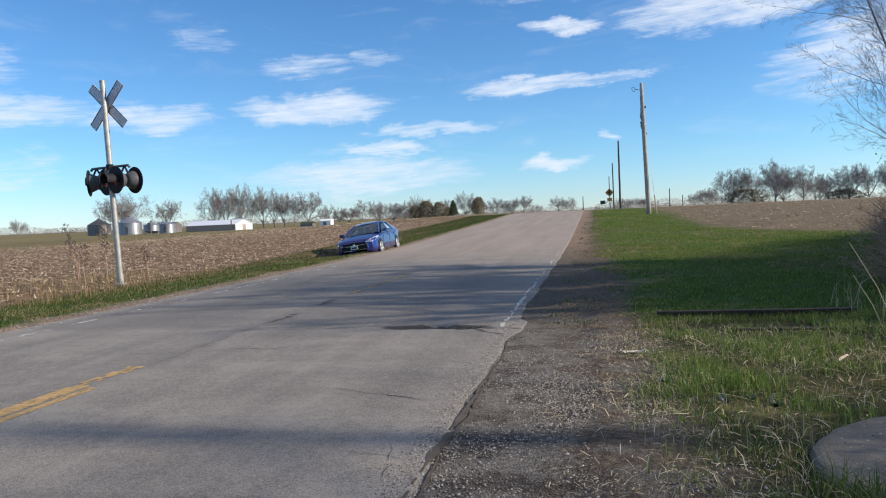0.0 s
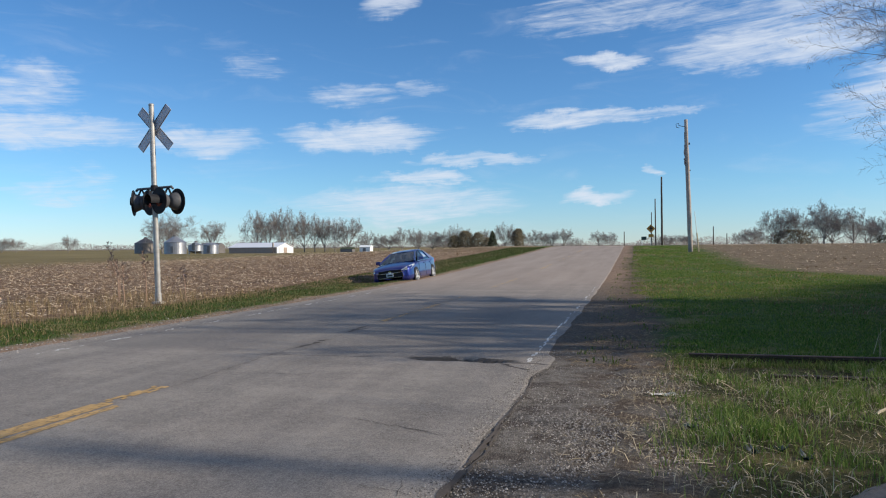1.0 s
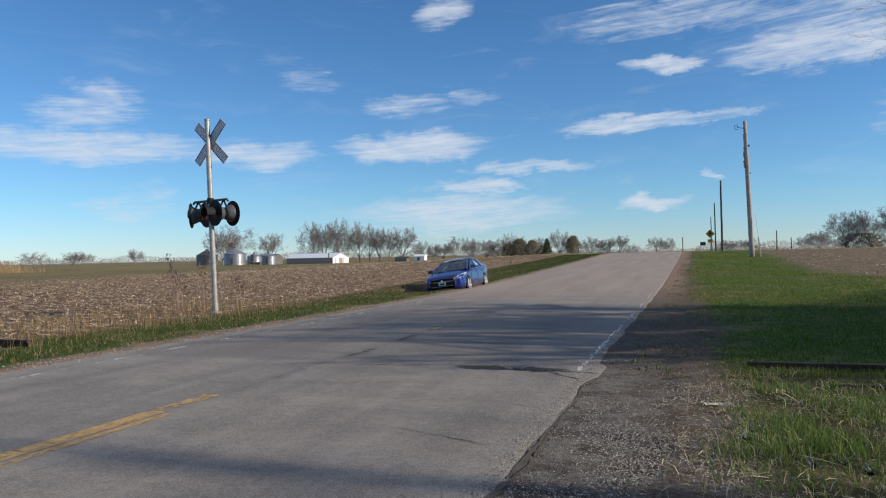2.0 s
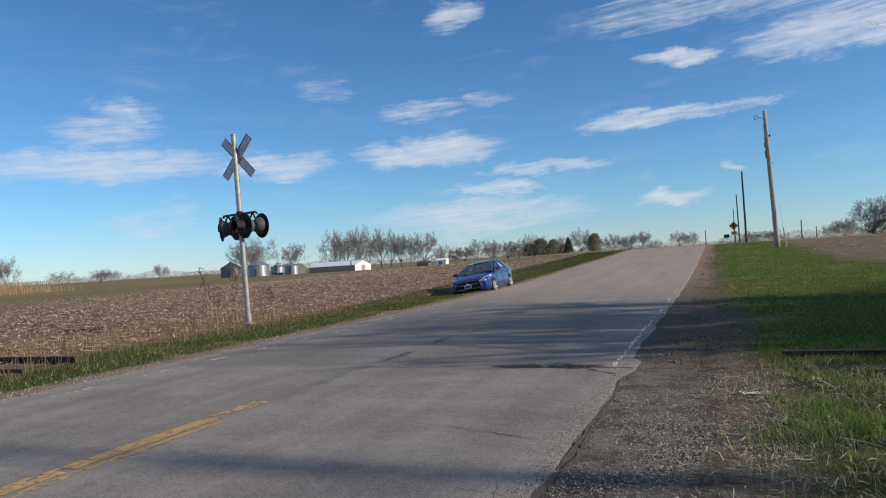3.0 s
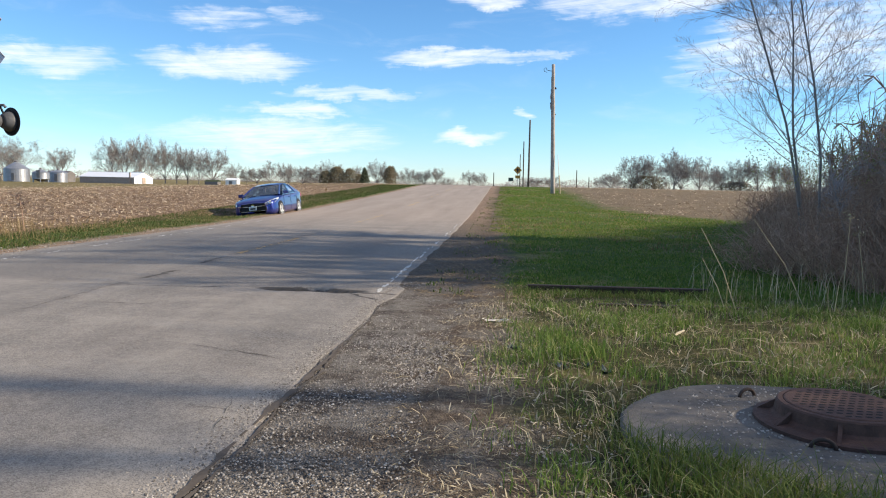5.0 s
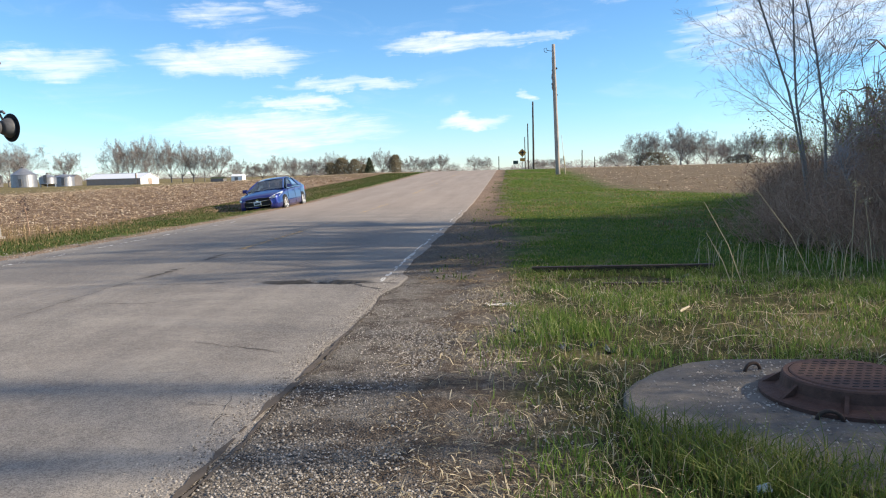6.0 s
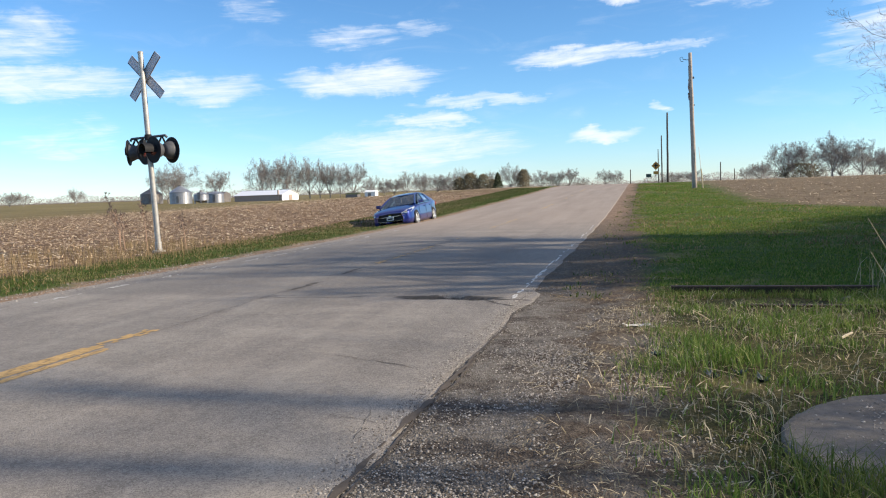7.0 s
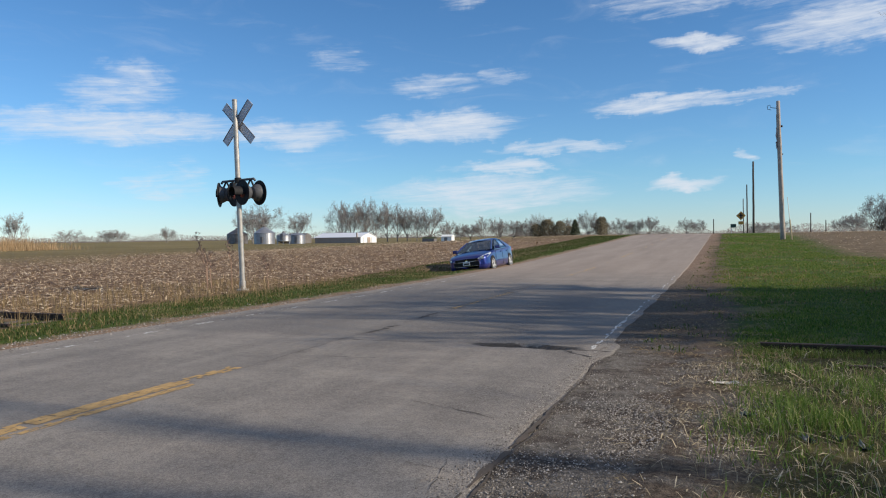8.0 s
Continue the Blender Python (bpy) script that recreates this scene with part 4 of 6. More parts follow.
grain_bin(-121.6, 158.9, 2.7, 2.6, 3.9, M_BIN_DK, "older dull grey steel grain bin")
grain_bin(-98.6, 138.7, 2.35, 2.6, 3.9, M_BIN, "shiny corrugated steel grain bin with conical roof")
hopper = grain_bin(-89.5, 132.8, 1.5, 1.25, 1.9, M_BIN, "small corrugated steel hopper bin standing on legs")
hopper.matrix_world = pose(-89.5, 132.8, gz1(-89.5, 132.8) + 0.62)
mb = MB()
mb.lathe([(1.5, 0.0), (0.3, -0.45), (0.0, -0.45)], 24)
part("hopper_cone", mb, M_BIN_DK, hopper)
for k in range(6):
    mb = MB()
    mb.tube([(1.42 * math.cos(k * 1.047), 1.42 * math.sin(k * 1.047), 0.1), (1.5 * math.cos(k * 1.047), 1.5 * math.sin(k * 1.047), -0.75)], [0.07, 0.07], 6)
    part("leg", mb, M_BIN, hopper)
grain_bin(-89.6, 138.5, 1.65, 2.0, 2.55, M_BIN, "squat corrugated steel grain bin")


def barn():
    t = thing("barn", "long low machine shed with white roof and tan side wall", "barn", at=pose(-75.6, 141.9, gz1(-75, 142), 0, 0, 0))
    # local: ridge runs towards -x and slightly +y
    ux, uy = Vector((-13.6, 3.2, 0)), Vector((0.6, 2.7, 0))
    z0, eave, ridge = -0.1, 1.3, 2.25
    o = Vector((0, 0, 0))

    def quad(name, pts, mat, off=(0, 0, 0), label=""):
        mb = MB()
        a = [Vector(p) for p in pts]
        nrm = (a[1] - a[0]).cross(a[2] - a[0]).normalized() * 0.08
        mb.add(a + [p + nrm for p in a], [tuple(range(len(a)))[::-1], tuple(range(len(a), 2 * len(a)))] + [(i, (i + 1) % len(a), len(a) + (i + 1) % len(a), len(a) + i) for i in range(len(a))])
        return part(name, mb, mat, t, label)

    up = Vector((0, 0, 1))
    quad("wall", [o + up * z0, o + ux + up * z0, o + ux + up * eave, o + up * eave], M_BARN_T, label="tan long side wall, darkened for shade")
    quad("wall", [o + uy * 2 + up * z0, o + ux + uy * 2 + up * z0, o + ux + uy * 2 + up * eave, o + uy * 2 + up * eave], M_BARN_T)
    g1 = quad("gable", [o + up * z0, o + uy * 2 + up * z0, o + uy * 2 + up * eave, o + uy + up * ridge, o + up * eave], M_BARN_W, label="white gable end")
    quad("gable", [o + ux + up * z0, o + ux + uy * 2 + up * z0, o + ux + uy * 2 + up * eave, o + ux + uy + up * ridge, o + ux + up * eave], M_BARN_W)
    ov = uy * -0.06 - ux * 0.02
    quad("roof", [o + ov + up * (eave + 0.02), o + ux * 1.02 - uy * 0.06 + up * (eave + 0.02), o + ux * 1.02 + uy + up * (ridge + 0.06), o - ux * 0.02 + uy + up * (ridge + 0.06)], M_BARN_R, label="pale metal roof slope")
    quad("roof", [o - ux * 0.02 + uy * 2.06 + up * (eave + 0.02), o + ux * 1.02 + uy * 2.06 + up * (eave + 0.02), o + ux * 1.02 + uy + up * (ridge + 0.06), o - ux * 0.02 + uy + up * (ridge + 0.06)], M_BARN_R)
    for k in range(1, 4):
        a = o + uy * (0.5 * k - 0.18) + ux * -0.007
        b = o + uy * (0.5 * k + 0.18) + ux * -0.007
        quad("door_panel", [a + up * 0.05, b + up * 0.05, b + up * 1.25, a + up * 1.25], M_BARN_T if k == 2 else M_BARN_W)
    mb = MB()
    mb.box((-0.12, -0.12, -0.1), (0.12, 0.12, 2.3), pose(-0.9, 0.1, 0))
    part("corner_post", mb, M_BARN_T, t)


barn()


def shed(x, y, w, d, h, wall, roof, label, rz=0.0):
    t = thing("shed", label, "shed", at=pose(x, y, gz1(x, y), 0, 0, rz))
    mb = MB()
    mb.box((-w / 2, -d / 2, -0.1), (w / 2, d / 2, h))
    part("wall", mb, wall, t)
    mb = MB()
    mb.add([(-w / 2 - 0.1, -d / 2 - 0.1, h), (w / 2 + 0.1, -d / 2 - 0.1, h), (w / 2 + 0.1, d / 2 + 0.1, h), (-w / 2 - 0.1, d / 2 + 0.1, h), (-w / 2 - 0.1, 0, h + d * 0.22), (w / 2 + 0.1, 0, h + d * 0.22)], [(0, 1, 5, 4), (2, 3, 4, 5), (1, 2, 5), (3, 0, 4), (0, 3, 2, 1)])
    part("roof", mb, roof, t)
    mb = MB()
    mb.box((-w * 0.2, -d / 2 - 0.03, 0.0), (w * 0.1, -d / 2 - 0.005, h * 0.8))
    part("door", mb, M_BIN_DK, t)
    return t


shed(-98.0, 152.0, 5.0, 3.5, 1.7, M_BIN_DK, M_BIN_DK, "dark low shed between the bins and the barn")
shed(-61.3, 158.7, 2.6, 2.0, 1.15, M_BARN_W, M_BARN_W, "small white box shed on the field edge")
# a small dark truck, for which the plain shed shape stands in
shed(-66.5, 160.0, 3.0, 2.0, 0.7, M_BIN_DK, M_CEDAR, "small dark truck on the field edge, blocked in with a shed shape")


# ---- parked car ----
def car():
    blue = bpy.data.materials.new("blue_car_paint")
    blue.use_nodes = True
    p = blue.node_tree.nodes["Principled BSDF"]
    g = Tree(blue.node_tree)
    flake = g.noise(900.0, 2.0)
    g.t.links.new(g.ramp(flake, (0.3, (0.005, 0.012, 0.12)), (0.7, (0.009, 0.024, 0.21))), p.inputs["Base Color"])
    p.inputs["Metallic"].default_value, p.inputs["Roughness"].default_value, p.inputs["Coat Weight"].default_value = 0.45, 0.28, 1.0
    glass = bpy.data.materials.new("car_glass")
    glass.use_nodes = True
    q = glass.node_tree.nodes["Principled BSDF"]
    q.inputs["Base Color"].default_value, q.inputs["Transmission Weight"].default_value, q.inputs["Roughness"].default_value = (0.42, 0.46, 0.46, 1), 1.0, 0.0
    black, chrome = M_BLACK, material("chrome", (0.75, 0.75, 0.76), 0.15, 1.0, 0.05)
    tyre_m, rim_m = material("tyre_rubber", (0.02, 0.02, 0.021), 0.85), material("alloy_rim", (0.55, 0.54, 0.53), 0.4, 0.4, 0.15)
    trim, plate_m = material("dark_interior", (0.03, 0.03, 0.032), 0.8), material("plate_white", (0.6, 0.6, 0.6), 0.5)
    lamp_m, tail_m = material("headlamp_glass", (0.55, 0.58, 0.62), 0.08, 0.3, 0.1), material("tail_red", (0.3, 0.01, 0.01), 0.2)
    y0 = 27.5
    z0, z1 = gz1(-10.1, y0 + 0.93), gz1(-10.1, y0 + 3.63)
    slope = math.degrees(math.atan2(z1 - z0, 2.7))
    t = thing("car", "parked blue four-door saloon car with silver wheels", "car", at=Matrix.Translation((-9.81, y0 + 0.93, z0 - 0.13)) @ Matrix.Rotation(radians(slope), 4, "X") @ Matrix.Rotation(radians(1.1), 4, "Z") @ Matrix.Rotation(radians(-6.8), 4, "Y") @ Matrix.Scale(0.965, 4) @ Matrix.Translation((0, -0.93, 0)))
    # lower body: y from nose to tail, half width, shoulder height, sill height
    st = [(0.0, 0.54, 0.64, 0.27), (0.03, 0.66, 0.69, 0.22), (0.10, 0.76, 0.735, 0.20), (0.22, 0.83, 0.78, 0.19), (0.45, 0.875, 0.83, 0.19), (0.9, 0.89, 0.895, 0.19), (1.25, 0.895, 0.94, 0.19), (1.9, 0.895, 0.955, 0.19), (2.6, 0.895, 0.965, 0.19), (3.3, 0.895, 0.985, 0.19),
          (3.9, 0.885, 1.025, 0.20), (4.3, 0.85, 1.035, 0.23), (4.55, 0.78, 1.0, 0.27), (4.64, 0.70, 0.86, 0.33), (4.66, 0.62, 0.70, 0.38)]
    mb, rows = MB(), []
    for (yy, hw, zs, zb) in st:
        sec = [(hw * 0.9, zb), (hw * 0.985, zb + 0.10), (hw, zb + (zs - zb) * 0.42), (hw * 0.975, zb + (zs - zb) * 0.62), (hw * 0.985, zb + (zs - zb) * 0.82), (hw * 0.955, zs - 0.04), (hw * 0.87, zs + 0.0), (hw * 0.72, zs + 0.012), (hw * 0.62, zs + 0.035), (hw * 0.3, zs + 0.05), (0.0, zs + 0.055)]
        ring = [(-a, yy, b) for a, b in sec[:-1]] + [(a, yy, b) for a, b in reversed(sec)]
        rows.append(ring)
    n = len(rows[0])
    fs = [(i * n + k, i * n + k + 1, (i + 1) * n + k + 1, (i + 1) * n + k) for i in range(len(rows) - 1) for k in range(n - 1)]
    fs += [tuple(range(n)), tuple(reversed(range((len(rows) - 1) * n, len(rows) * n))), ]
    fs += [(i * n, (i + 1) * n, (i + 2) * n - 1, (i + 1) * n - 1) for i in range(len(rows) - 1)]
    mb.add([q for r in rows for q in r], fs)
    part("body", mb, blue, t, smooth=True)
    # cabin: roof, pillars
    roof = [(2.06, 0.52, 1.385), (2.30, 0.545, 1.435), (2.65, 0.555, 1.46), (3.0, 0.55, 1.45), (3.3, 0.525, 1.41), (3.5, 0.51, 1.365)]
    mb, rows = MB(), []
    for yy, hw, zz in roof:
        rows.append([(-hw - 0.03, yy, zz - 0.045), (-hw, yy, zz - 0.01), (-hw * 0.5, yy, zz + 0.012), (0, yy, zz + 0.018), (hw * 0.5, yy, zz + 0.012), (hw, yy, zz - 0.01), (hw + 0.03, yy, zz - 0.045)])
    mb.add([q for r in rows for q in r], [(i * 7 + k, i * 7 + k + 1, (i + 1) * 7 + k + 1, (i + 1) * 7 + k) for i in range(len(rows) - 1) for k in range(6)])
    part("roof", mb, blue, t, smooth=True)

    def pane(name, quad, mat, parent=t, thick=0.008, label=""):
        mb = MB()
        a = [Vector(v) for v in quad]
        nn = (a[1] - a[0]).cross(a[-1] - a[0]).normalized() * thick
        k = len(a)
        mb.add(a + [v + nn for v in a], [tuple(reversed(range(k))), tuple(range(k, 2 * k))] + [(i, (i + 1) % k, k + (i + 1) % k, k + i) for i in range(k)])
        return part(name, mb, mat, parent, label)

    pane("windscreen", [(-0.74, 1.14, 0.985), (0.74, 1.14, 0.985), (0.53, 2.09, 1.385), (-0.53, 2.09, 1.385)], glass)
    pane("rear_window", [(0.70, 4.15, 1.05), (-0.70, 4.15, 1.05), (-0.53, 3.51, 1.355), (0.53, 3.51, 1.355)], glass)
    for s in (-1, 1):
        def pp(pts):
            pts = [(s * a, b, c) for a, b, c in pts]
            return pts if s > 0 else list(reversed(pts))
        pane("side_window", pp([(0.83, 1.42, 0.965), (0.835, 2.42, 0.975), (0.60, 2.42, 1.40), (0.575, 2.2, 1.375)]), glass)
        pane("side_window", pp([(0.835, 2.50, 0.975), (0.82, 3.42, 1.0), (0.58, 3.2, 1.375), (0.60, 2.50, 1.405)]), glass)
        mb = MB()
        mb.tube([(s * 0.79, 1.12, 0.955), (s * 0.685, 1.6, 1.185), (s * 0.565, 2.1, 1.37)], [0.045, 0.036, 0.034], 6)
        part("front_pillar", mb, blue, t)
        mb = MB()
        mb.tube([(s * 0.83, 2.46, 0.96), (s * 0.575, 2.46, 1.41)], [0.035, 0.03], 6)
        part("door_pillar", mb, black, t)
        pane("rear_pillar", pp([(0.81, 3.44, 1.0), (0.76, 4.15, 1.04), (0.53, 3.50, 1.36), (0.57, 3.20, 1.39)]), blue, thick=0.03)
        mb = MB()
        mb.tube([(s * 0.868, 1.3, 0.945), (s * 0.855, 2.4, 0.97), (s * 0.835, 3.5, 0.995)], [0.014] * 3, 5)
        part("window_trim", mb, chrome, t)
        mb = MB()
        mb.box((-0.10, -0.05, -0.07), (0.10, 0.06, 0.07), pose(s * 0.98, 1.5, 1.04, 0, 0, 12 * s))
        part("mirror", mb, blue, t, bevel=0.03)
        for yy in (2.3, 3.25):
            mb = MB()
            mb.box((-0.02, -0.10, -0.018), (0.02, 0.10, 0.018), pose(s * 0.895, yy, 0.83))
            part("door_handle", mb, blue, t, bevel=0.008)
        for yy in (1.42, 2.46, 3.42):
            mb = MB()
            mb.box((-0.004, -0.005, 0.30), (0.004, 0.005, 0.93), pose(s * 0.889, yy, 0))
            part("door_gap", mb, black, t)
        # headlights sweep back along the wing
        lamp = pane("headlight", pp([(0.46, 0.015, 0.64), (0.70, 0.075, 0.615), (0.835, 0.30, 0.66), (0.885, 0.72, 0.80), (0.875, 0.78, 0.845), (0.80, 0.42, 0.80), (0.66, 0.12, 0.735)]), lamp_m, thick=0.035, label="swept-back clear headlight")
        mb = MB()
        mb.lathe([(0.0, 0.0), (0.05, 0.01), (0.06, 0.035), (0.055, 0.04)], 14, pose(s * 0.70, 0.07, 0.675, 90, 0, 20 * s))
        part("reflector", mb, chrome, lamp)
        mb = MB()
        mb.box((-0.12, -0.02, -0.09), (0.12, 0.05, 0.07), pose(s * 0.60, 0.055, 0.37, 0, 0, 22 * s))
        fog = part("fog_light_recess", mb, black, t, bevel=0.015)
        mb = MB()
        mb.tube([(s * 0.49, 0.01, 0.46), (s * 0.72, 0.10, 0.44), (s * 0.74, 0.12, 0.30)], [0.012] * 3, 6)
        part("fog_light_trim", mb, chrome, fog)
        mb = MB()
        mb.box((-0.13, -0.06, -0.08), (0.13, 0.03, 0.08), pose(s * 0.66, 4.6, 0.86, 0, 0, -20 * s))
        part("tail_light", mb, tail_m, t, bevel=0.02)
        for yy in (0.93, 3.63):
            m = Matrix.Translation((s * 0.80, yy, 0.325)) @ Matrix.Rotation(radians(90 * s), 4, "Y")
            # black disc outside the uncut body, stands for the shaded wheel well
            mb = MB()
            mb.lathe([(0.0, 0.093), (0.375, 0.093), (0.385, 0.085), (0.38, 0.0)], 28, m)
            part("wheel_well_shade", mb, black, t)
            w = new("wheel")
            w.parent, w.matrix_local = t, m
            mb = MB()
            mb.lathe([(0.225, -0.09), (0.31, -0.09), (0.325, -0.06), (0.325, 0.08), (0.31, 0.105), (0.225, 0.11)], 32)
            part("tyre", mb, tyre_m, w, smooth=True)
            mb = MB()
            mb.lathe([(0.252, 0.108), (0.238, 0.116), (0.222, 0.09), (0.21, 0.06), (0.0, 0.06)], 32)
            for k in range(5):
                mm = Matrix.Rotation(radians(72 * k), 4, "Z")
                mb.box((0.03, -0.036, 0.06), (0.235, 0.036, 0.112), mm)
            mb.lathe([(0.06, 0.05), (0.06, 0.112), (0.0, 0.115)], 16)
            part("rim", mb, rim_m, w, "silver alloy rim")
    mb = MB()
    mb.box((-0.50, -0.025, -0.05), (0.50, 0.06, 0.05), pose(0, 0.0, 0.625))
    mb.box((-0.56, -0.03, -0.085), (0.56, 0.08, 0.085), pose(0, 0.0, 0.455))
    gr = part("grille", mb, black, t, "black two-part front grille", bevel=0.02)
    mb = MB()
    mb.tube([(-0.62, 0.03, 0.60), (-0.3, -0.035, 0.555), (0.3, -0.035, 0.555), (0.62, 0.03, 0.60)], [0.014] * 4, 6)
    mb.tube([(-0.58, 0.0, 0.42), (-0.45, -0.035, 0.37), (0.45, -0.035, 0.37), (0.58, 0.0, 0.42)], [0.009] * 4, 6)
    part("grille_trim", mb, chrome, gr)
    mb = MB()
    mb.lathe([(0.0, -0.02), (0.055, -0.015), (0.06, 0.0)], 12, pose(0, -0.045, 0.60, 90, 0, 0))
    part("badge", mb, chrome, gr)
    mb = MB()
    mb.box((-0.50, -0.02, -0.035), (0.50, 0.08, 0.035), pose(0, 0.02, 0.275))
    part("lower_intake", mb, black, t, bevel=0.02)
    mb = MB()
    mb.box((-0.155, -0.012, -0.078), (0.155, 0.0, 0.078), pose(0.0, -0.05, 0.485))
    pl = part("number_plate", mb, plate_m, t, "pale plate with a dark unreadable bar", bevel=0.004)
    mb = MB()
    mb.box((-0.11, -0.0165, -0.03), (0.11, -0.0125, 0.03), pose(0.0, -0.05, 0.475))
    part("plate_bar", mb, trim, pl)
    mb = MB()
    mb.box((-0.72, 1.25, 0.7), (0.72, 1.6, 0.93))
    part("dashboard", mb, trim, t, bevel=0.05)
    for sx, yy in ((-0.37, 2.2), (0.37, 2.2), (-0.37, 3.2), (0.37, 3.2)):
        mb = MB()
        mb.box((-0.24, -0.06, 0.6), (0.24, 0.08, 1.12), pose(sx, yy, 0, -12, 0, 0))
        mb.box((-0.12, -0.04, 1.13), (0.12, 0.06, 1.3), pose(sx, yy, 0, -12, 0, 0))
        part("seat", mb, trim, t, bevel=0.03)
    return t


car()


# ---- manhole on its concrete cap ----
def manhole():
    cx, cy = 1.66, 3.95
    slab = thing("concrete_cap", "round grey concrete cap in the grass with gravel on it", "concrete slab", at=pose(cx, cy, 0.0))
    rng = np.random.default_rng(5)
    mb = MB()
    n = 64
    rr = [1.03 + 0.012 * math.sin(k * 0.7) + rng.normal(0, 0.006) for k in range(n)]
    prof = ((1.0, -0.15), (1.0, 0.025), (0.985, 0.045), (0.955, 0.052))
    vs = [(rr[k] * s * math.cos(6.2832 * k / n), rr[k] * s * math.sin(6.2832 * k / n), z) for s, z in prof for k in range(n)]
    fs = [(i * n + k, i * n + (k + 1) % n, (i + 1) * n + (k + 1) % n, (i + 1) * n + k) for i in range(3) for k in range(n)] + [tuple(3 * n + k for k in range(n))]
    mb.add(vs, fs)
    part("slab", mb, M_CONC, slab)
    for ex, ey, rz in ((-0.146, 0.70, 25), (-0.06, -0.206, -15)):
        mb = MB()
        m = pose(ex, ey, 0.045, 0, 0, rz)
        mb.tube([m @ Vector((0.06 * math.cos(a), 0, 0.055 * math.sin(a))) for a in [math.pi * k / 8 for k in range(9)]], [0.011] * 9, 8)
        part("lifting_loop", mb, M_RAIL, slab, "rusty bent steel lifting loop", smooth=True)
    fr = thing("manhole", "rusty cast-iron manhole frame and cover on concrete", "manhole", at=pose(cx + 0.205, cy + 0.20, 0.053) @ Matrix.Scale(0.88, 4))
    mb = MB()
    mb.lathe([(0.52, 0.0), (0.52, 0.022), (0.50, 0.03), (0.42, 0.04), (0.395, 0.06), (0.385, 0.125), (0.375, 0.135), (0.345, 0.137)], 48)
    f = part("frame", mb, M_IRON, fr, "flanged rusty iron frame")
    for k in range(8):
        mb = MB()
        mb.add([(0.385, -0.012, 0.11), (0.385, 0.012, 0.11), (0.50, 0.012, 0.03), (0.50, -0.012, 0.03), (0.385, -0.012, 0.03), (0.385, 0.012, 0.03)], [(0, 1, 2, 3), (0, 3, 4), (1, 5, 2)])
        part("rib", mb, M_IRON, f).matrix_local = Matrix.Rotation(radians(45 * k + 20), 4, "Z")
    mb = MB()
    mb.lathe([(0.34, 0.12), (0.34, 0.138), (0.33, 0.142), (0.0, 0.142)], 48)
    c = part("cover", mb, M_IRON, fr, "round iron cover with rows of dark slots")
    stud = None
    for i in range(-5, 6):
        for j in range(-5, 6):
            px, py = 0.058 * (i + 0.5 * (j % 2)), 0.056 * j
            if px * px + py * py < 0.30 ** 2:
                mb = MB()
                if stud is None:
                    # shallow raised dash, its dark colour stands for a shaded hole
                    mb.lathe([(0.019, 0.0), (0.016, 0.003), (0.0, 0.0025)], 8)
                    mb.v = [(a * 1.2, b * 0.62, c) for a, b, c in mb.v]
                    stud = mb.mesh("slot")
                    stud.materials.append(M_SLOT_SHADE)
                ob = new("slot", stud)
                ob.parent, ob.location = c, (px, py, 0.141)


manhole()


# ---- cracks and broken asphalt ----
M_CRACK = material("dark_crack_fill", (0.05, 0.042, 0.036), 0.95, vary=0.3, scale=8)
M_SEAM = material("dirt_in_seam", (0.085, 0.066, 0.05), 0.95, vary=0.4, scale=14)


def crack(x0, y0, x1, y1, width, seed, gaps=0.12, stray=0.018, mat=M_CRACK):
    """An open crack: a ragged dark strip that follows a wandering line."""
    rng = np.random.default_rng(seed)
    n = max(6, int(math.hypot(x1 - x0, y1 - y0) / 0.09))
    dx, dy = (x1 - x0) / n, (y1 - y0) / n
    ln = math.hypot(dx, dy)
    nxn, nyn = -dy / ln, dx / ln
    mb, off, prev = MB(), 0.0, None
    for i in range(n + 1):
        off = off * 0.9 + rng.normal(0, stray)
        wd = width * (0.35 + 1.3 * rng.random() ** 2) * (0.4 + min(1.0, 4 * min(i, n - i) / n))
        cx, cy = x0 + dx * i + nxn * off, y0 + dy * i + nyn * off
        a, b = (cx + nxn * wd / 2, cy + nyn * wd / 2), (cx - nxn * wd / 2, cy - nyn * wd / 2)
        if prev is not None and rng.random() > gaps:
            vs = [prev[0], prev[1], b, a]
            mb.add([(p[0], p[1], float(road_z(np.array(p[0]), np.array(p[1]))) + 0.0035) for p in vs], [(0, 1, 2, 3)])
        prev = (a, b)
    ob = part("road_crack", mb, mat)
    return tagged(ob, "dark ragged crack in the asphalt", "crack", kind="structure")


CRACKS = [(-1.405, -3.0, -1.405, 8.2, 0.03), (-1.37, 0.5, -1.38, 7.0, 0.015), (-4.92, 6.4, -4.98, 9.6, 0.008), (-4.95, 9.4, -4.88, 10.4, 0.06), (-4.92, 11.3, -4.95, 12.3, 0.07), (-4.95, 12.3, -5.0, 19.0, 0.01), (-1.75, 5.35, -2.6, 5.7, 0.008), (-1.55, 4.0, -1.95, 4.15, 0.006), (-1.62, 3.75, -1.72, 4.3, 0.005), (-3.0, 9.0, -5.4, 8.8, 0.014), (-1.5, 8.35, -2.0, 8.75, 0.03), (-1.25, 8.75, -1.9, 8.8, 0.03), (-3.3, 7.6, -4.6, 7.5, 0.008)]
for i, (a, b, c, d, wd) in enumerate(CRACKS):
    crack(a, b, c, d, wd, 40 + i, stray=0.008 if i < 2 else 0.018, gaps=0.05 if i < 2 else 0.12, mat=M_SEAM if i < 2 else M_CRACK)


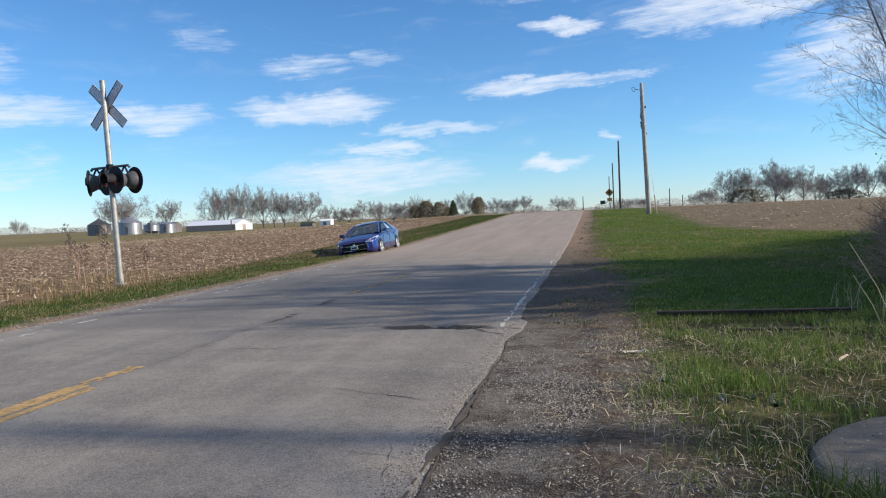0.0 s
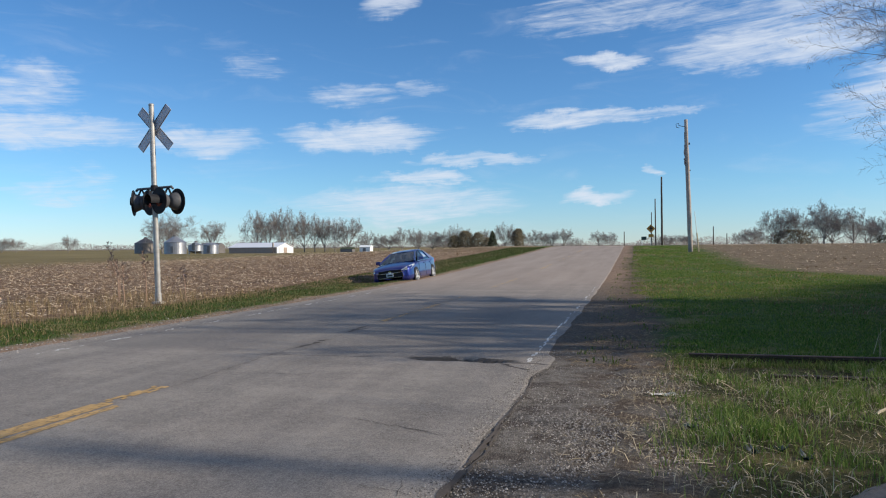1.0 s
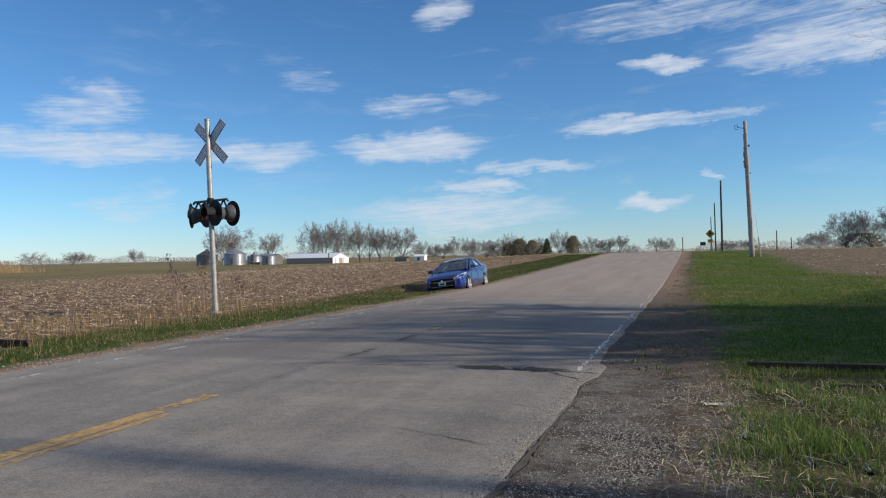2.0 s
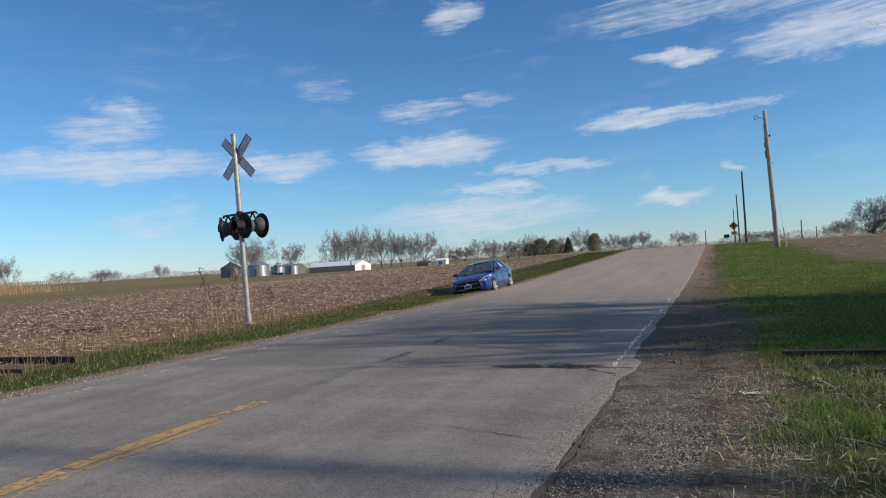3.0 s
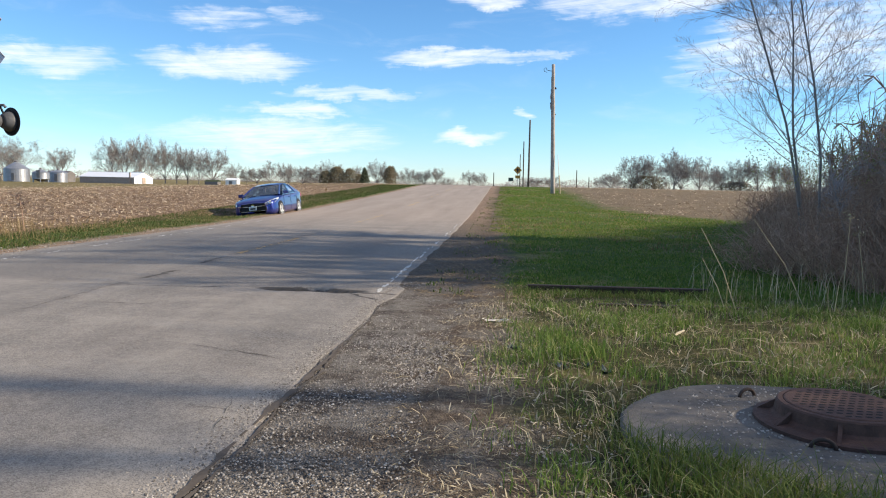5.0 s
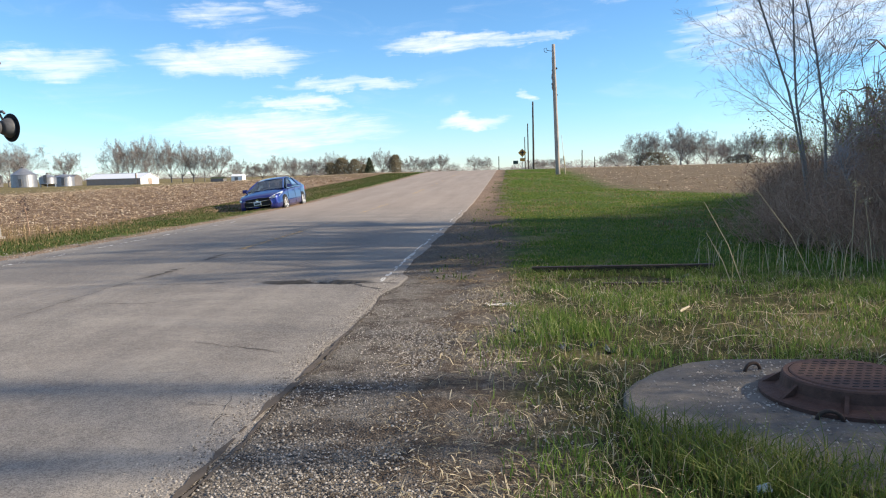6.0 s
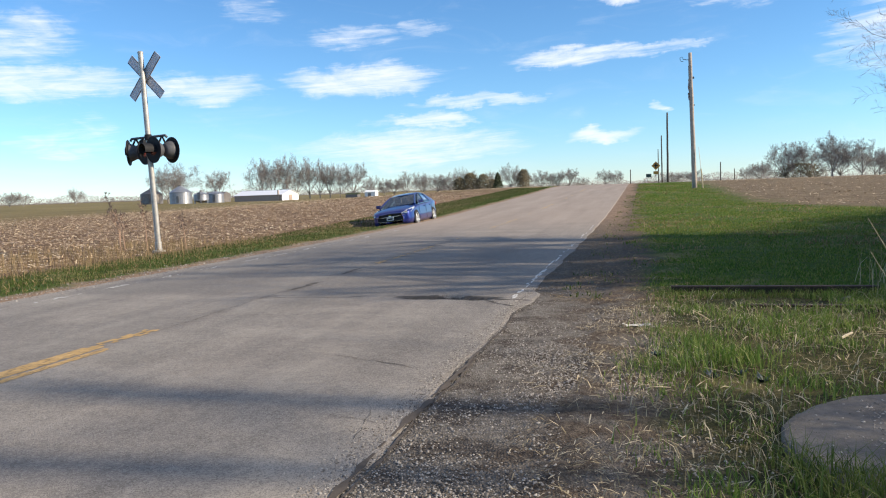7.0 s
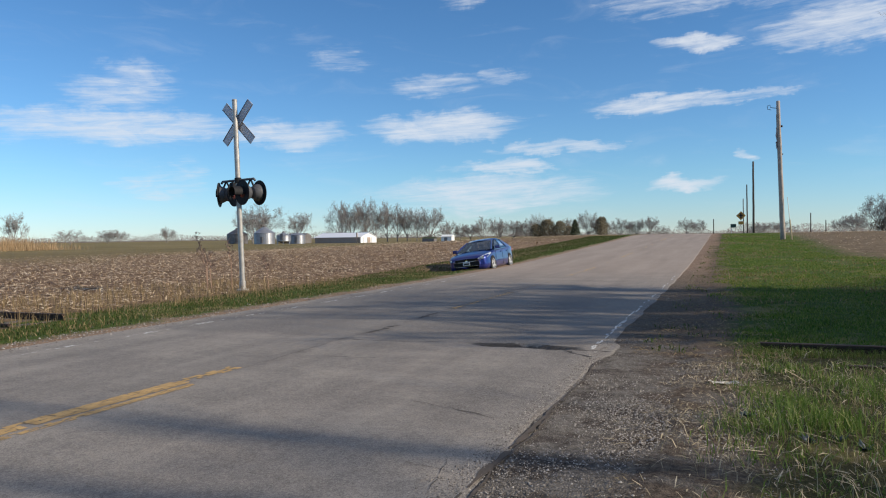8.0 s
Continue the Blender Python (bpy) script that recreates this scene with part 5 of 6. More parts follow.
# ---- plants and litter ----
def tri_mesh(name, verts, tris, mat):
    me = bpy.data.meshes.new(name)
    me.vertices.add(len(verts))
    me.vertices.foreach_set("co", np.asarray(verts, np.float32).ravel())
    me.loops.add(len(tris) * 3)
    me.loops.foreach_set("vertex_index", np.asarray(tris, np.int32).ravel())
    me.polygons.add(len(tris))
    me.polygons.foreach_set("loop_start", np.arange(0, len(tris) * 3, 3, dtype=np.int32))
    me.polygons.foreach_set("loop_total", np.full(len(tris), 3, np.int32))
    me.update()
    me.validate()
    me.materials.append(mat)
    return new(name, me)


def leaf_material(name, *cols, rough=0.75, trans=0.0):
    m = bpy.data.materials.new(name)
    m.use_nodes = True
    g = Tree(m.node_tree)
    p = g.t.nodes["Principled BSDF"]
    r = g.node("ShaderNodeNewGeometry").outputs["Random Per Island"]
    vec = g.node("ShaderNodeTexCoord").outputs["Object"]
    f = g.math("ADD", g.math("MULTIPLY", r, 0.75), g.math("MULTIPLY", g.noise(1.3, 4.0, 0.6, vec), 0.25))
    g.t.links.new(g.ramp(f, *[(k / (len(cols) - 1), c) for k, c in enumerate(cols)]), p.inputs["Base Color"])
    p.inputs["Roughness"].default_value, p.inputs["Specular IOR Level"].default_value = rough, 0.25
    if trans:
        out = g.t.nodes["Material Output"]
        tr = g.node("ShaderNodeBsdfTranslucent")
        g.t.links.new(g.ramp(f, *[(k / (len(cols) - 1), c) for k, c in enumerate(cols)]), tr.inputs[0])
        mx = g.node("ShaderNodeMixShader", {0: trans})
        g.t.links.new(p.outputs[0], mx.inputs[1])
        g.t.links.new(tr.outputs[0], mx.inputs[2])
        g.t.links.new(mx.outputs[0], out.inputs[0])
    return m


M_GRASS = leaf_material("green_grass", (0.045, 0.095, 0.015), (0.105, 0.185, 0.031), (0.185, 0.255, 0.058), (0.38, 0.36, 0.15), trans=0.35)
M_LAWN = leaf_material("lush_dark_grass", (0.032, 0.09, 0.010), (0.09, 0.178, 0.022), (0.19, 0.24, 0.045), (0.34, 0.31, 0.12), trans=0.3)
M_STRAW = leaf_material("dry_grass", (0.20, 0.155, 0.09), (0.42, 0.345, 0.215), (0.70, 0.60, 0.43), trans=0.2)
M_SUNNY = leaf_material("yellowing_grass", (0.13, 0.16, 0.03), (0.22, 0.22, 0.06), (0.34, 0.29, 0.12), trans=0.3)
M_DULL = leaf_material("brown_dead_grass", (0.15, 0.10, 0.05), (0.27, 0.195, 0.10), (0.40, 0.30, 0.17), trans=0.2)
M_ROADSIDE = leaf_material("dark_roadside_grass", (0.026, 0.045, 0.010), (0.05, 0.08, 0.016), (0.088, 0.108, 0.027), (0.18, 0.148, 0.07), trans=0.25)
M_VERGE = leaf_material("coarse_verge_grass", (0.04, 0.075, 0.014), (0.08, 0.125, 0.024), (0.135, 0.175, 0.04), (0.25, 0.22, 0.09), trans=0.25)
M_HUSK = leaf_material("corn_litter", (0.22, 0.135, 0.08), (0.49, 0.355, 0.22), (0.80, 0.67, 0.48))
M_STONE = leaf_material("limestone_gravel", (0.07, 0.06, 0.052), (0.22, 0.195, 0.168), (0.52, 0.475, 0.415), rough=0.9)
M_REED = leaf_material("tan_reeds", (0.26, 0.17, 0.09), (0.42, 0.29, 0.16), (0.52, 0.39, 0.23), trans=0.2)
M_STEM = leaf_material("thicket_stems", (0.19, 0.115, 0.082), (0.34, 0.22, 0.155), (0.48, 0.345, 0.24))
M_BUD = leaf_material("young_leaves", (0.16, 0.19, 0.05), (0.28, 0.29, 0.09), (0.38, 0.35, 0.14), trans=0.3)


def lump(x, y, s, seed):
    """Smooth uneven field in 0..1 for clumps."""
    a = np.sin(x * s * 1.7 + seed) * np.sin(y * s * 1.3 + seed * 2.1) + 0.6 * np.sin(x * s * 3.9 + y * s * 2.3 + seed) + 0.5 * np.sin(y * s * 5.1 - x * s * 2.9 + seed * 0.7)
    return np.clip(0.5 + 0.35 * a, 0, 1)


def blades(name, label, xy, h, wide, mat, lean=0.45, seed=1, category="grass", base=0.0):
    """Bent tapering blades, one at each place."""
    rng = np.random.default_rng(seed)
    n = len(xy)
    a, b = rng.random(n) * 6.283, rng.random(n) * 6.283
    side = np.stack([np.cos(a), np.sin(a), np.zeros(n)], 1) * (wide * rng.uniform(0.6, 1.4, n))[:, None] * 0.5
    out = np.stack([np.cos(b), np.sin(b), np.zeros(n)], 1) * (h * rng.random(n) * lean)[:, None]
    root = np.stack([xy[:, 0], xy[:, 1], gz(xy[:, 0], xy[:, 1]) - 0.01 + base], 1)
    up = np.stack([np.zeros(n), np.zeros(n), h], 1)
    mid = root + up * 0.55 + out * 0.35
    tip = root + up * rng.uniform(0.8, 1.0, n)[:, None] + out * 1.25
    V = np.stack([root - side, root + side, mid + side * 0.75, mid - side * 0.75, tip], 1).reshape(-1, 3)
    k = np.arange(n)[:, None] * 5
    T = np.concatenate([k + np.array([[0, 1, 2]]), k + np.array([[0, 2, 3]]), k + np.array([[3, 2, 4]])], 1).reshape(-1, 3)
    return tagged(tri_mesh(name, V, T, mat), label, category, kind="stuff")


def strewn(name, label, xy, length, wide, mat, tilt=0.25, seed=1, category="litter", lift=0.01):
    """Bent flat strips that lie about on the ground."""
    rng = np.random.default_rng(seed)
    n = len(xy)
    a = rng.random(n) * 6.283
    L, W = length * rng.uniform(0.4, 1.3, n), wide * rng.uniform(0.5, 1.4, n)
    d = np.stack([np.cos(a), np.sin(a), rng.normal(0, tilt, n)], 1)
    s = np.stack([-np.sin(a), np.cos(a), rng.normal(0, tilt, n)], 1) * W[:, None] * 0.5
    c = np.stack([xy[:, 0], xy[:, 1], gz(xy[:, 0], xy[:, 1]) + lift + rng.random(n) * 0.02 + np.abs(d[:, 2]) * L * 0.4], 1)
    bend = np.stack([np.zeros(n), np.zeros(n), rng.uniform(0, 0.12, n) * L], 1)
    p0, p1, p2 = c - d * L[:, None] * 0.5, c + bend + s * 0.3, c + d * L[:, None] * 0.5
    V = np.stack([p0 - s * 0.6, p0 + s * 0.6, p1 + s, p1 - s, p2 + s * 0.4, p2 - s * 0.4], 1).reshape(-1, 3)
    k = np.arange(n)[:, None] * 6
    T = np.concatenate([k + np.array([[0, 1, 2]]), k + np.array([[0, 2, 3]]), k + np.array([[3, 2, 4]]), k + np.array([[3, 4, 5]])], 1).reshape(-1, 3)
    return tagged(tri_mesh(name, V, T, mat), label, category, kind="stuff")


def pebbles(name, label, xyz, size, mat, seed=1):
    rng = np.random.default_rng(seed)
    n = len(xyz)
    base = np.array([[1, 0, 0], [0, 1, 0], [-1, 0, 0], [0, -1, 0], [0.2, 0.1, 0.75], [0.6, 0.65, 0.45]])
    tri = np.array([[0, 1, 5], [5, 1, 4], [0, 5, 4], [1, 2, 4], [2, 3, 4], [3, 0, 4]])
    a = rng.random(n) * 6.283
    ca, sa = np.cos(a), np.sin(a)
    P = base[None] * rng.uniform(0.6, 1.3, (n, 6, 1)) * (size * rng.uniform(0.5, 1.5, n))[:, None, None]
    P = np.stack([P[..., 0] * ca[:, None] - P[..., 1] * sa[:, None] * 0.8, P[..., 0] * sa[:, None] + P[..., 1] * ca[:, None] * 0.8, P[..., 2]], -1) + xyz[:, None, :]
    T = (np.arange(n)[:, None, None] * 6 + tri[None]).reshape(-1, 3)
    return tagged(tri_mesh(name, P.reshape(-1, 3), T, mat), label, "gravel", kind="stuff")


def spots(n, x0, x1, y0, y1, seed, keep=None, power=1.0):
    rng = np.random.default_rng(seed)
    x = rng.uniform(x0, x1, n)
    y = y0 + (y1 - y0) * rng.random(n) ** power
    if keep is not None:
        k = rng.random(n) < keep(x, y)
        x, y = x[k], y[k]
    return np.stack([x, y], 1)


def edge_x(y):
    """Where the grass begins beside the shoulder."""
    return np.interp(y, [0, 3, 4.7, 5.6, 7.3, 9.4, 12, 18.8, 42, 80], [0.1, 0.08, 0.06, -0.15, -0.1, 0.1, 0.2, -0.25, -0.7, -0.85]) + 0.13 * np.sin(y * 0.9 + 1) + 0.1 * np.sin(y * 2.3) + 0.06 * np.sin(y * 6.1)


def off_slab(x, y):
    return ((x - 1.66) ** 2 + (y - 3.95) ** 2 > 0.97 ** 2) & ~((x > 0.2) & (np.abs(y - 8.89) < 0.42) & (x < 2.3) & (lump(x, y, 2.0, 3) < 0.55))


# verge behind and beside the viewpoint
p = spots(26000, 0.0, 7.0, -5.0, 2.2, 109, lambda x, y: smooth01((x - edge_x(y) + 0.1) / 0.6) * (0.1 + 0.9 * lump(x, y, 1.2, 1.0)))
blades("grass_verge", "short green spring grass beside the gravel", p, np.random.default_rng(18).uniform(0.04, 0.12, len(p)), 0.008, M_GRASS, 0.9, 110)
# near verge: green tufts and straw
keep = lambda x, y: np.where(off_slab(x, y), smooth01((x - edge_x(y) + 0.25) / 0.6) * (0.04 + 0.96 * lump(x, y, 1.6, 1.0) ** 1.6), 0)
p = spots(95000, -0.5, 6.5, 2.2, 9.3, 61, keep, 1.15)
hgt = (0.045 + 0.085 * lump(p[:, 0], p[:, 1], 1.1, 4.0)) * np.random.default_rng(3).uniform(0.5, 1.5, len(p))
blades("grass_verge", "short green spring grass with bare patches", p, hgt, 0.0068, M_GRASS, 1.0, 62)
p = spots(17000, -0.8, 6.5, 2.2, 9.3, 63, lambda x, y: np.where(off_slab(x, y), smooth01((x - edge_x(y) + 0.45) / 0.7) * (0.2 + 0.8 * lump(x, y, 1.3, 2.5)), 0), 1.1)
blades("dry_grass", "dead straw-coloured grass among the green", p, np.random.default_rng(4).uniform(0.03, 0.13, len(p)), 0.006, M_STRAW, 1.3, 64)
p = spots(30000, 0.35, 3.3, 2.3, 4.0, 65, lambda x, y: np.where((y < np.maximum(4.25 - 0.74 * x, 3.22) + 0.12 * (lump(x, y, 2.5, 3.0) - 0.5)), smooth01((x - 0.4) / 0.4) * smooth01((1.45 - np.hypot(x - 1.66, y - 3.95)) / 0.3) * (0.3 + 0.7 * lump(x, y, 2.2, 1.0)), 0))
blades("grass_tuft", "taller green grass round the concrete cap", p, np.random.default_rng(5).uniform(0.07, 0.24, len(p)), 0.0055, M_VERGE, 1.1, 66)
p = spots(700, 0.2, 3.2, 2.3, 4.6, 67, lambda x, y: np.where(off_slab(x, y), np.exp(-((np.hypot(x - 1.66, y - 3.95) - 1.15) / 0.22) ** 2), 0))
blades("dry_grass", "pale dead stalks round the concrete cap", p, np.random.default_rng(6).uniform(0.08, 0.24, len(p)), 0.004, M_STRAW, 0.9, 68)
p = spots(4500, -0.9, 6.0, 2.4, 8.8, 69, lambda x, y: np.where(off_slab(x, y), 0.9 * smooth01((x - edge_x(y) + 0.7) / 0.5), 0))
strewn("straw_litter", "flattened straw and dead leaves on the verge", p, 0.09, 0.007, M_STRAW, 0.2, 70)
p = spots(32, 0.3, 4.5, 4.8, 7.6, 71)
strewn("straw_litter", "long broken dead stalks lying on the grass", p, 0.34, 0.012, M_STRAW, 0.08, 72, lift=0.03)
p = spots(7000, 2.2, 9.0, 7.6, 9.7, 103, lambda x, y: smooth01((x - 2.3) / 0.7))
blades("grass_tuft", "longer green grass over the buried rails", p, np.random.default_rng(15).uniform(0.04, 0.15, len(p)), 0.007, M_GRASS, 0.9, 104)
p = spots(2200, 0.1, 3.2, 8.89, 9.30, 107)
blades("grass_tuft", "ragged grass growing against the sunken rail", p, np.random.default_rng(17).uniform(0.03, 0.13, len(p)), 0.006, M_VERGE, 0.9, 108)
# shaded lawn beyond the track and up the slope
keep = lambda x, y: smooth01((x - edge_x(y) + 0.3 - 1.1 * (lump(x, y, 0.55, 9.0) - 0.45)) / 0.7) * (1 - smooth01((x + 5.6 * smooth01((y - 26) / 14) - 9.2) / 2.0))
p = spots(190000, -0.5, 10.5, 9.42, 75, 73, lambda x, y: keep(x, y) * np.where(y > 15, 1 - 0.75 * smooth01((lump(x, y, 0.35, 1.2) - 0.5) / 0.2), 1.0), 1.9)
dist = np.hypot(p[:, 0], p[:, 1])
blades("grass_lawn", "lush green grass beyond the old track", p, np.random.default_rng(7).uniform(0.02, 0.065, len(p)), 0.006 + 0.0006 * dist, M_LAWN, 0.7, 74)
p = spots(26000, -0.5, 11.0, 18.5, 60, 121, lambda x, y: keep(x, y) * smooth01((lump(x, y, 0.28, 4.2) - 0.35) / 0.3), 1.7)
blades("dry_grass", "yellow-green grass thinning into tan on the sunny slope", p, np.random.default_rng(21).uniform(0.02, 0.07, len(p)), 0.006 + 0.0006 * np.hypot(p[:, 0], p[:, 1]), M_SUNNY, 0.9, 122)
p = spots(12000, -0.5, 12.5, 15.5, 75, 75, lambda x, y: keep(x, y) * (0.12 + 0.88 * (lump(x, y, 0.35, 1.2) > 0.6)), 1.6)
blades("dry_grass", "tan dead grass in patches on the slope", p, np.random.default_rng(8).uniform(0.03, 0.12, len(p)), 0.008 + 0.0007 * np.hypot(p[:, 0], p[:, 1]), M_DULL, 1.2, 76)
p = spots(16000, -1.4, 1.2, 8.6, 60, 111, lambda x, y: (0.15 + 0.85 * (lump(x, y, 1.4, 3.0) > 0.5)) * smooth01((x + 1.35) / 0.5) * (1 - smooth01((x - edge_x(y) - 0.2) / 0.6)), 1.5)
strewn("straw_litter", "dead leaves, straw and mud crumbs on the shoulder", p, 0.07 + 0.0 * p[:, 0], 0.011, M_DULL, 0.15, 112)
p = spots(5000, -1.1, 1.2, 8.8, 50, 113, lambda x, y: 0.9 * (lump(x, y, 1.1, 7.0) > 0.62) * (1 - smooth01((x - 0.6) / 0.5)), 1.5)
blades("dry_grass", "tufts of grass scattered over the muddy shoulder", p, np.random.default_rng(19).uniform(0.02, 0.07, len(p)), 0.008 + 0.0006 * np.hypot(p[:, 0], p[:, 1]), M_VERGE, 0.9, 114)
# left verge
off_track = lambda x, y: 1 - 0.75 * ((np.abs(y - 8.85) < 0.45) & (x > -16) & (x < -10.9))
keepl = lambda x, y: off_track(x, y) * smooth01((-9.2 - x + 0.35 * (lump(x, y, 1.3, 2) - 0.5)) / 0.35) * smooth01((x + 12.0 + 1.2 * smooth01((y - 14) / 20)) / 0.5)
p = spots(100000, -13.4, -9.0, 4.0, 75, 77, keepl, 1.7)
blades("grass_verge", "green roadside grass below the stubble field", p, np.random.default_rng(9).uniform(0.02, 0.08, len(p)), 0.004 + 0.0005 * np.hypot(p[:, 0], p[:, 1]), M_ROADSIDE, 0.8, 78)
p = spots(8000, -15.5, -10.6, 5.0, 19, 79, lambda x, y: off_track(x, y) * (0.25 + 0.75 * lump(x, y, 0.8, 1)))
blades("dry_grass", "tall thin dead grass along the field edge", p, np.random.default_rng(10).uniform(0.10, 0.42, len(p)), 0.007, M_DULL, 0.5, 80)
p = spots(15000, -13.0, -9.0, 5.0, 40, 81, lambda x, y: off_track(x, y) * smooth01((-9.0 - x) / 0.4) * (0.2 + 0.8 * lump(x, y, 0.9, 5.0)), 1.4)
blades("dry_grass", "short dead grass at the road's left edge", p, np.random.default_rng(11).uniform(0.03, 0.11, len(p)), 0.010, M_DULL, 1.1, 82)
# stubble field
p = spots(85000, -58, -11.6, 6, 62, 83, lambda x, y: smooth01((-11.8 - x - 1.0 * smooth01((y - 14) / 20)) / 0.6) * (0.12 + 0.88 * smooth01((x + 0.35 * y + 37) / 20)) * (0.3 + 0.7 * (np.sin(y * 8.3 + np.sin(x * 0.7)) > -0.25)), 1.35)
strewn("corn_litter", "pale corn leaves and stalks strewn over the field", p, 0.24, 0.034, M_HUSK, 0.13, 84)
p = spots(26000, -60, -12.4, 6, 70, 85, lambda x, y: (0.15 + 0.85 * smooth01((x + 0.35 * y + 37) / 20)) * np.where(np.abs(((y * 0.98 + x * 0.03) % 0.76) - 0.38) < 0.09, 1.0, 0.0), 1.2)
blades("corn_stubble", "cut corn stubble standing in rows", p, np.random.default_rng(12).uniform(0.05, 0.15, len(p)), 0.026, M_HUSK, 0.4, 86, "stubble")
p = spots(12000, -90, -14, 55, 150, 87, lambda x, y: smooth01((x + 0.35 * y + 37) / 20))
strewn("corn_litter", "corn litter on the far part of the field", p, 0.4, 0.08, M_HUSK, 0.08, 88)
p = spots(9000, 5, 60, 34, 130, 89, lambda x, y: smooth01((x + 5.6 * smooth01((y - 26) / 14) - 10.5) / 1.0), 1.3)
strewn("corn_litter", "pale crop litter on the bare brown field", p, 0.2, 0.05, M_HUSK, 0.2, 90)
# reeds at the far left
p = spots(60000, -150, -95.0, 60, 100, 91, lambda x, y: np.exp(-(((y - (78 + 0.25 * (x + 100))) / 6) ** 2)) * smooth01((-95.5 - x) / 4))
blades("reeds", "tall tan reeds in the far corner of the field", p, np.random.default_rng(13).uniform(0.9, 2.9, len(p)) * (0.25 + 0.75 * smooth01((-95.5 - p[:, 0]) / 7)) * (0.8 + 0.3 * lump(p[:, 0], p[:, 1], 0.3, 2.0)), 0.05, M_REED, 0.45, 92, "reeds")


# weeds by the signal mast
def weed(x, y, h, seed):
    rng = np.random.default_rng(seed)
    t = thing("dead_weed", "dry brown weed stalk standing in the field edge", "weed", "dead weeds", at=pose(x, y, gz1(x, y)))
    mb, head = MB(), MB()
    q = [Vector((0, 0, -0.05)), Vector((rng.normal(0, 0.05), 0, h * 0.5)), Vector((rng.normal(0, 0.14), rng.normal(0, 0.1), h))]
    mb.tube(q, [0.014, 0.011, 0.006], 5)
    for k in range(22):
        f = rng.uniform(0.55, 1.0)
        p0 = q[0].lerp(q[1], f * 2) if f < 0.5 else q[1].lerp(q[2], f * 2 - 1)
        d = Vector((rng.normal(0, 1), rng.normal(0, 1), rng.uniform(0.4, 1.6))).normalized()
        p1 = p0 + d * rng.uniform(0.06, 0.2)
        head.tube([p0, p1], [0.006, 0.004], 3)
        for j in range(4):
            e = p1 + Vector(rng.normal(0, 0.02, 3))
            head.add([e, e + Vector((0.03, 0, 0.01)), e + Vector((0.01, 0.01, 0.04))], [(0, 1, 2)])
    part("stalk", mb, M_STEM, t)
    tagged(part("seed_head", head, M_STEM, t), kind="stuff")


for i, (x, y, h) in enumerate(((-12.9, 16.6, 1.35), (-13.5, 16.3, 1.5), (-14.1, 17.0, 1.1), (-11.9, 16.9, 0.9), (-12.6, 15.4, 1.0))):
    weed(x, y, h, 300 + i)


# ---- thicket, saplings and shade trees beside the lawn ----
def stems(seed, count, tall, wide, thick=1.0):
    """An untidy shrub of many thin leafless stems."""
    rng = np.random.default_rng(seed)
    mb = MB()
    for k in range(count):
        a, q = rng.random() * 6.283, math.sqrt(rng.random())
        p = Vector((math.cos(a) * q * wide * 0.4, math.sin(a) * q * wide * 0.4, -0.05))
        v = Vector((math.cos(a) * q * 0.4 + rng.normal(0, 0.2), math.sin(a) * q * 0.4 + rng.normal(0, 0.2), 1)).normalized()
        h = tall * rng.uniform(0.55, 1.05)
        pts = [p]
        for s in range(4):
            v = (v + Vector(rng.normal(0, 0.2, 3))).normalized()
            pts.append(pts[-1] + v * h / 4)
        r = rng.uniform(0.0022, 0.0050) * thick
        mb.tube(pts, [r, r * 0.85, r * 0.7, r * 0.5, r * 0.3], 3, caps=False)
        for c in range(9):
            f = rng.uniform(0.15, 0.98) * 3.99
            i = int(f)
            b0 = pts[i].lerp(pts[i + 1], f - i)
            d = (Vector(rng.normal(0, 1, 3)) + Vector((0, 0, 0.5))).normalized()
            ln = h * rng.uniform(0.10, 0.28)
            b1 = b0 + d * ln * 0.5
            b2 = b1 + (d + Vector(rng.normal(0, 0.35, 3))).normalized() * ln * 0.5
            mb.tube([b0, b1, b2], [r * 0.5, r * 0.4, r * 0.25], 3, caps=False)
            for e in range(2):
                d2 = (d + Vector(rng.normal(0, 0.8, 3))).normalized()
                mb.tube([b1, b1 + d2 * ln * 0.45], [r * 0.3, r * 0.2], 3, caps=False)
    return mb


def buds(seed, count, wide, z0, z1):
    rng = np.random.default_rng(seed)
    mb = MB()
    for k in range(count):
        a, q = rng.random() * 6.283, math.sqrt(rng.random())
        p = Vector((math.cos(a) * q * wide * 0.5, math.sin(a) * q * wide * 0.5, rng.uniform(z0, z1)))
        d, o = Vector(rng.normal(0, 1, 3)).normalized() * 0.035, Vector(rng.normal(0, 1, 3)).normalized() * 0.014
        mb.add([p, p + d * 0.5 + o, p + d, p + d * 0.5 - o], [(0, 1, 2), (0, 2, 3)])
    return mb


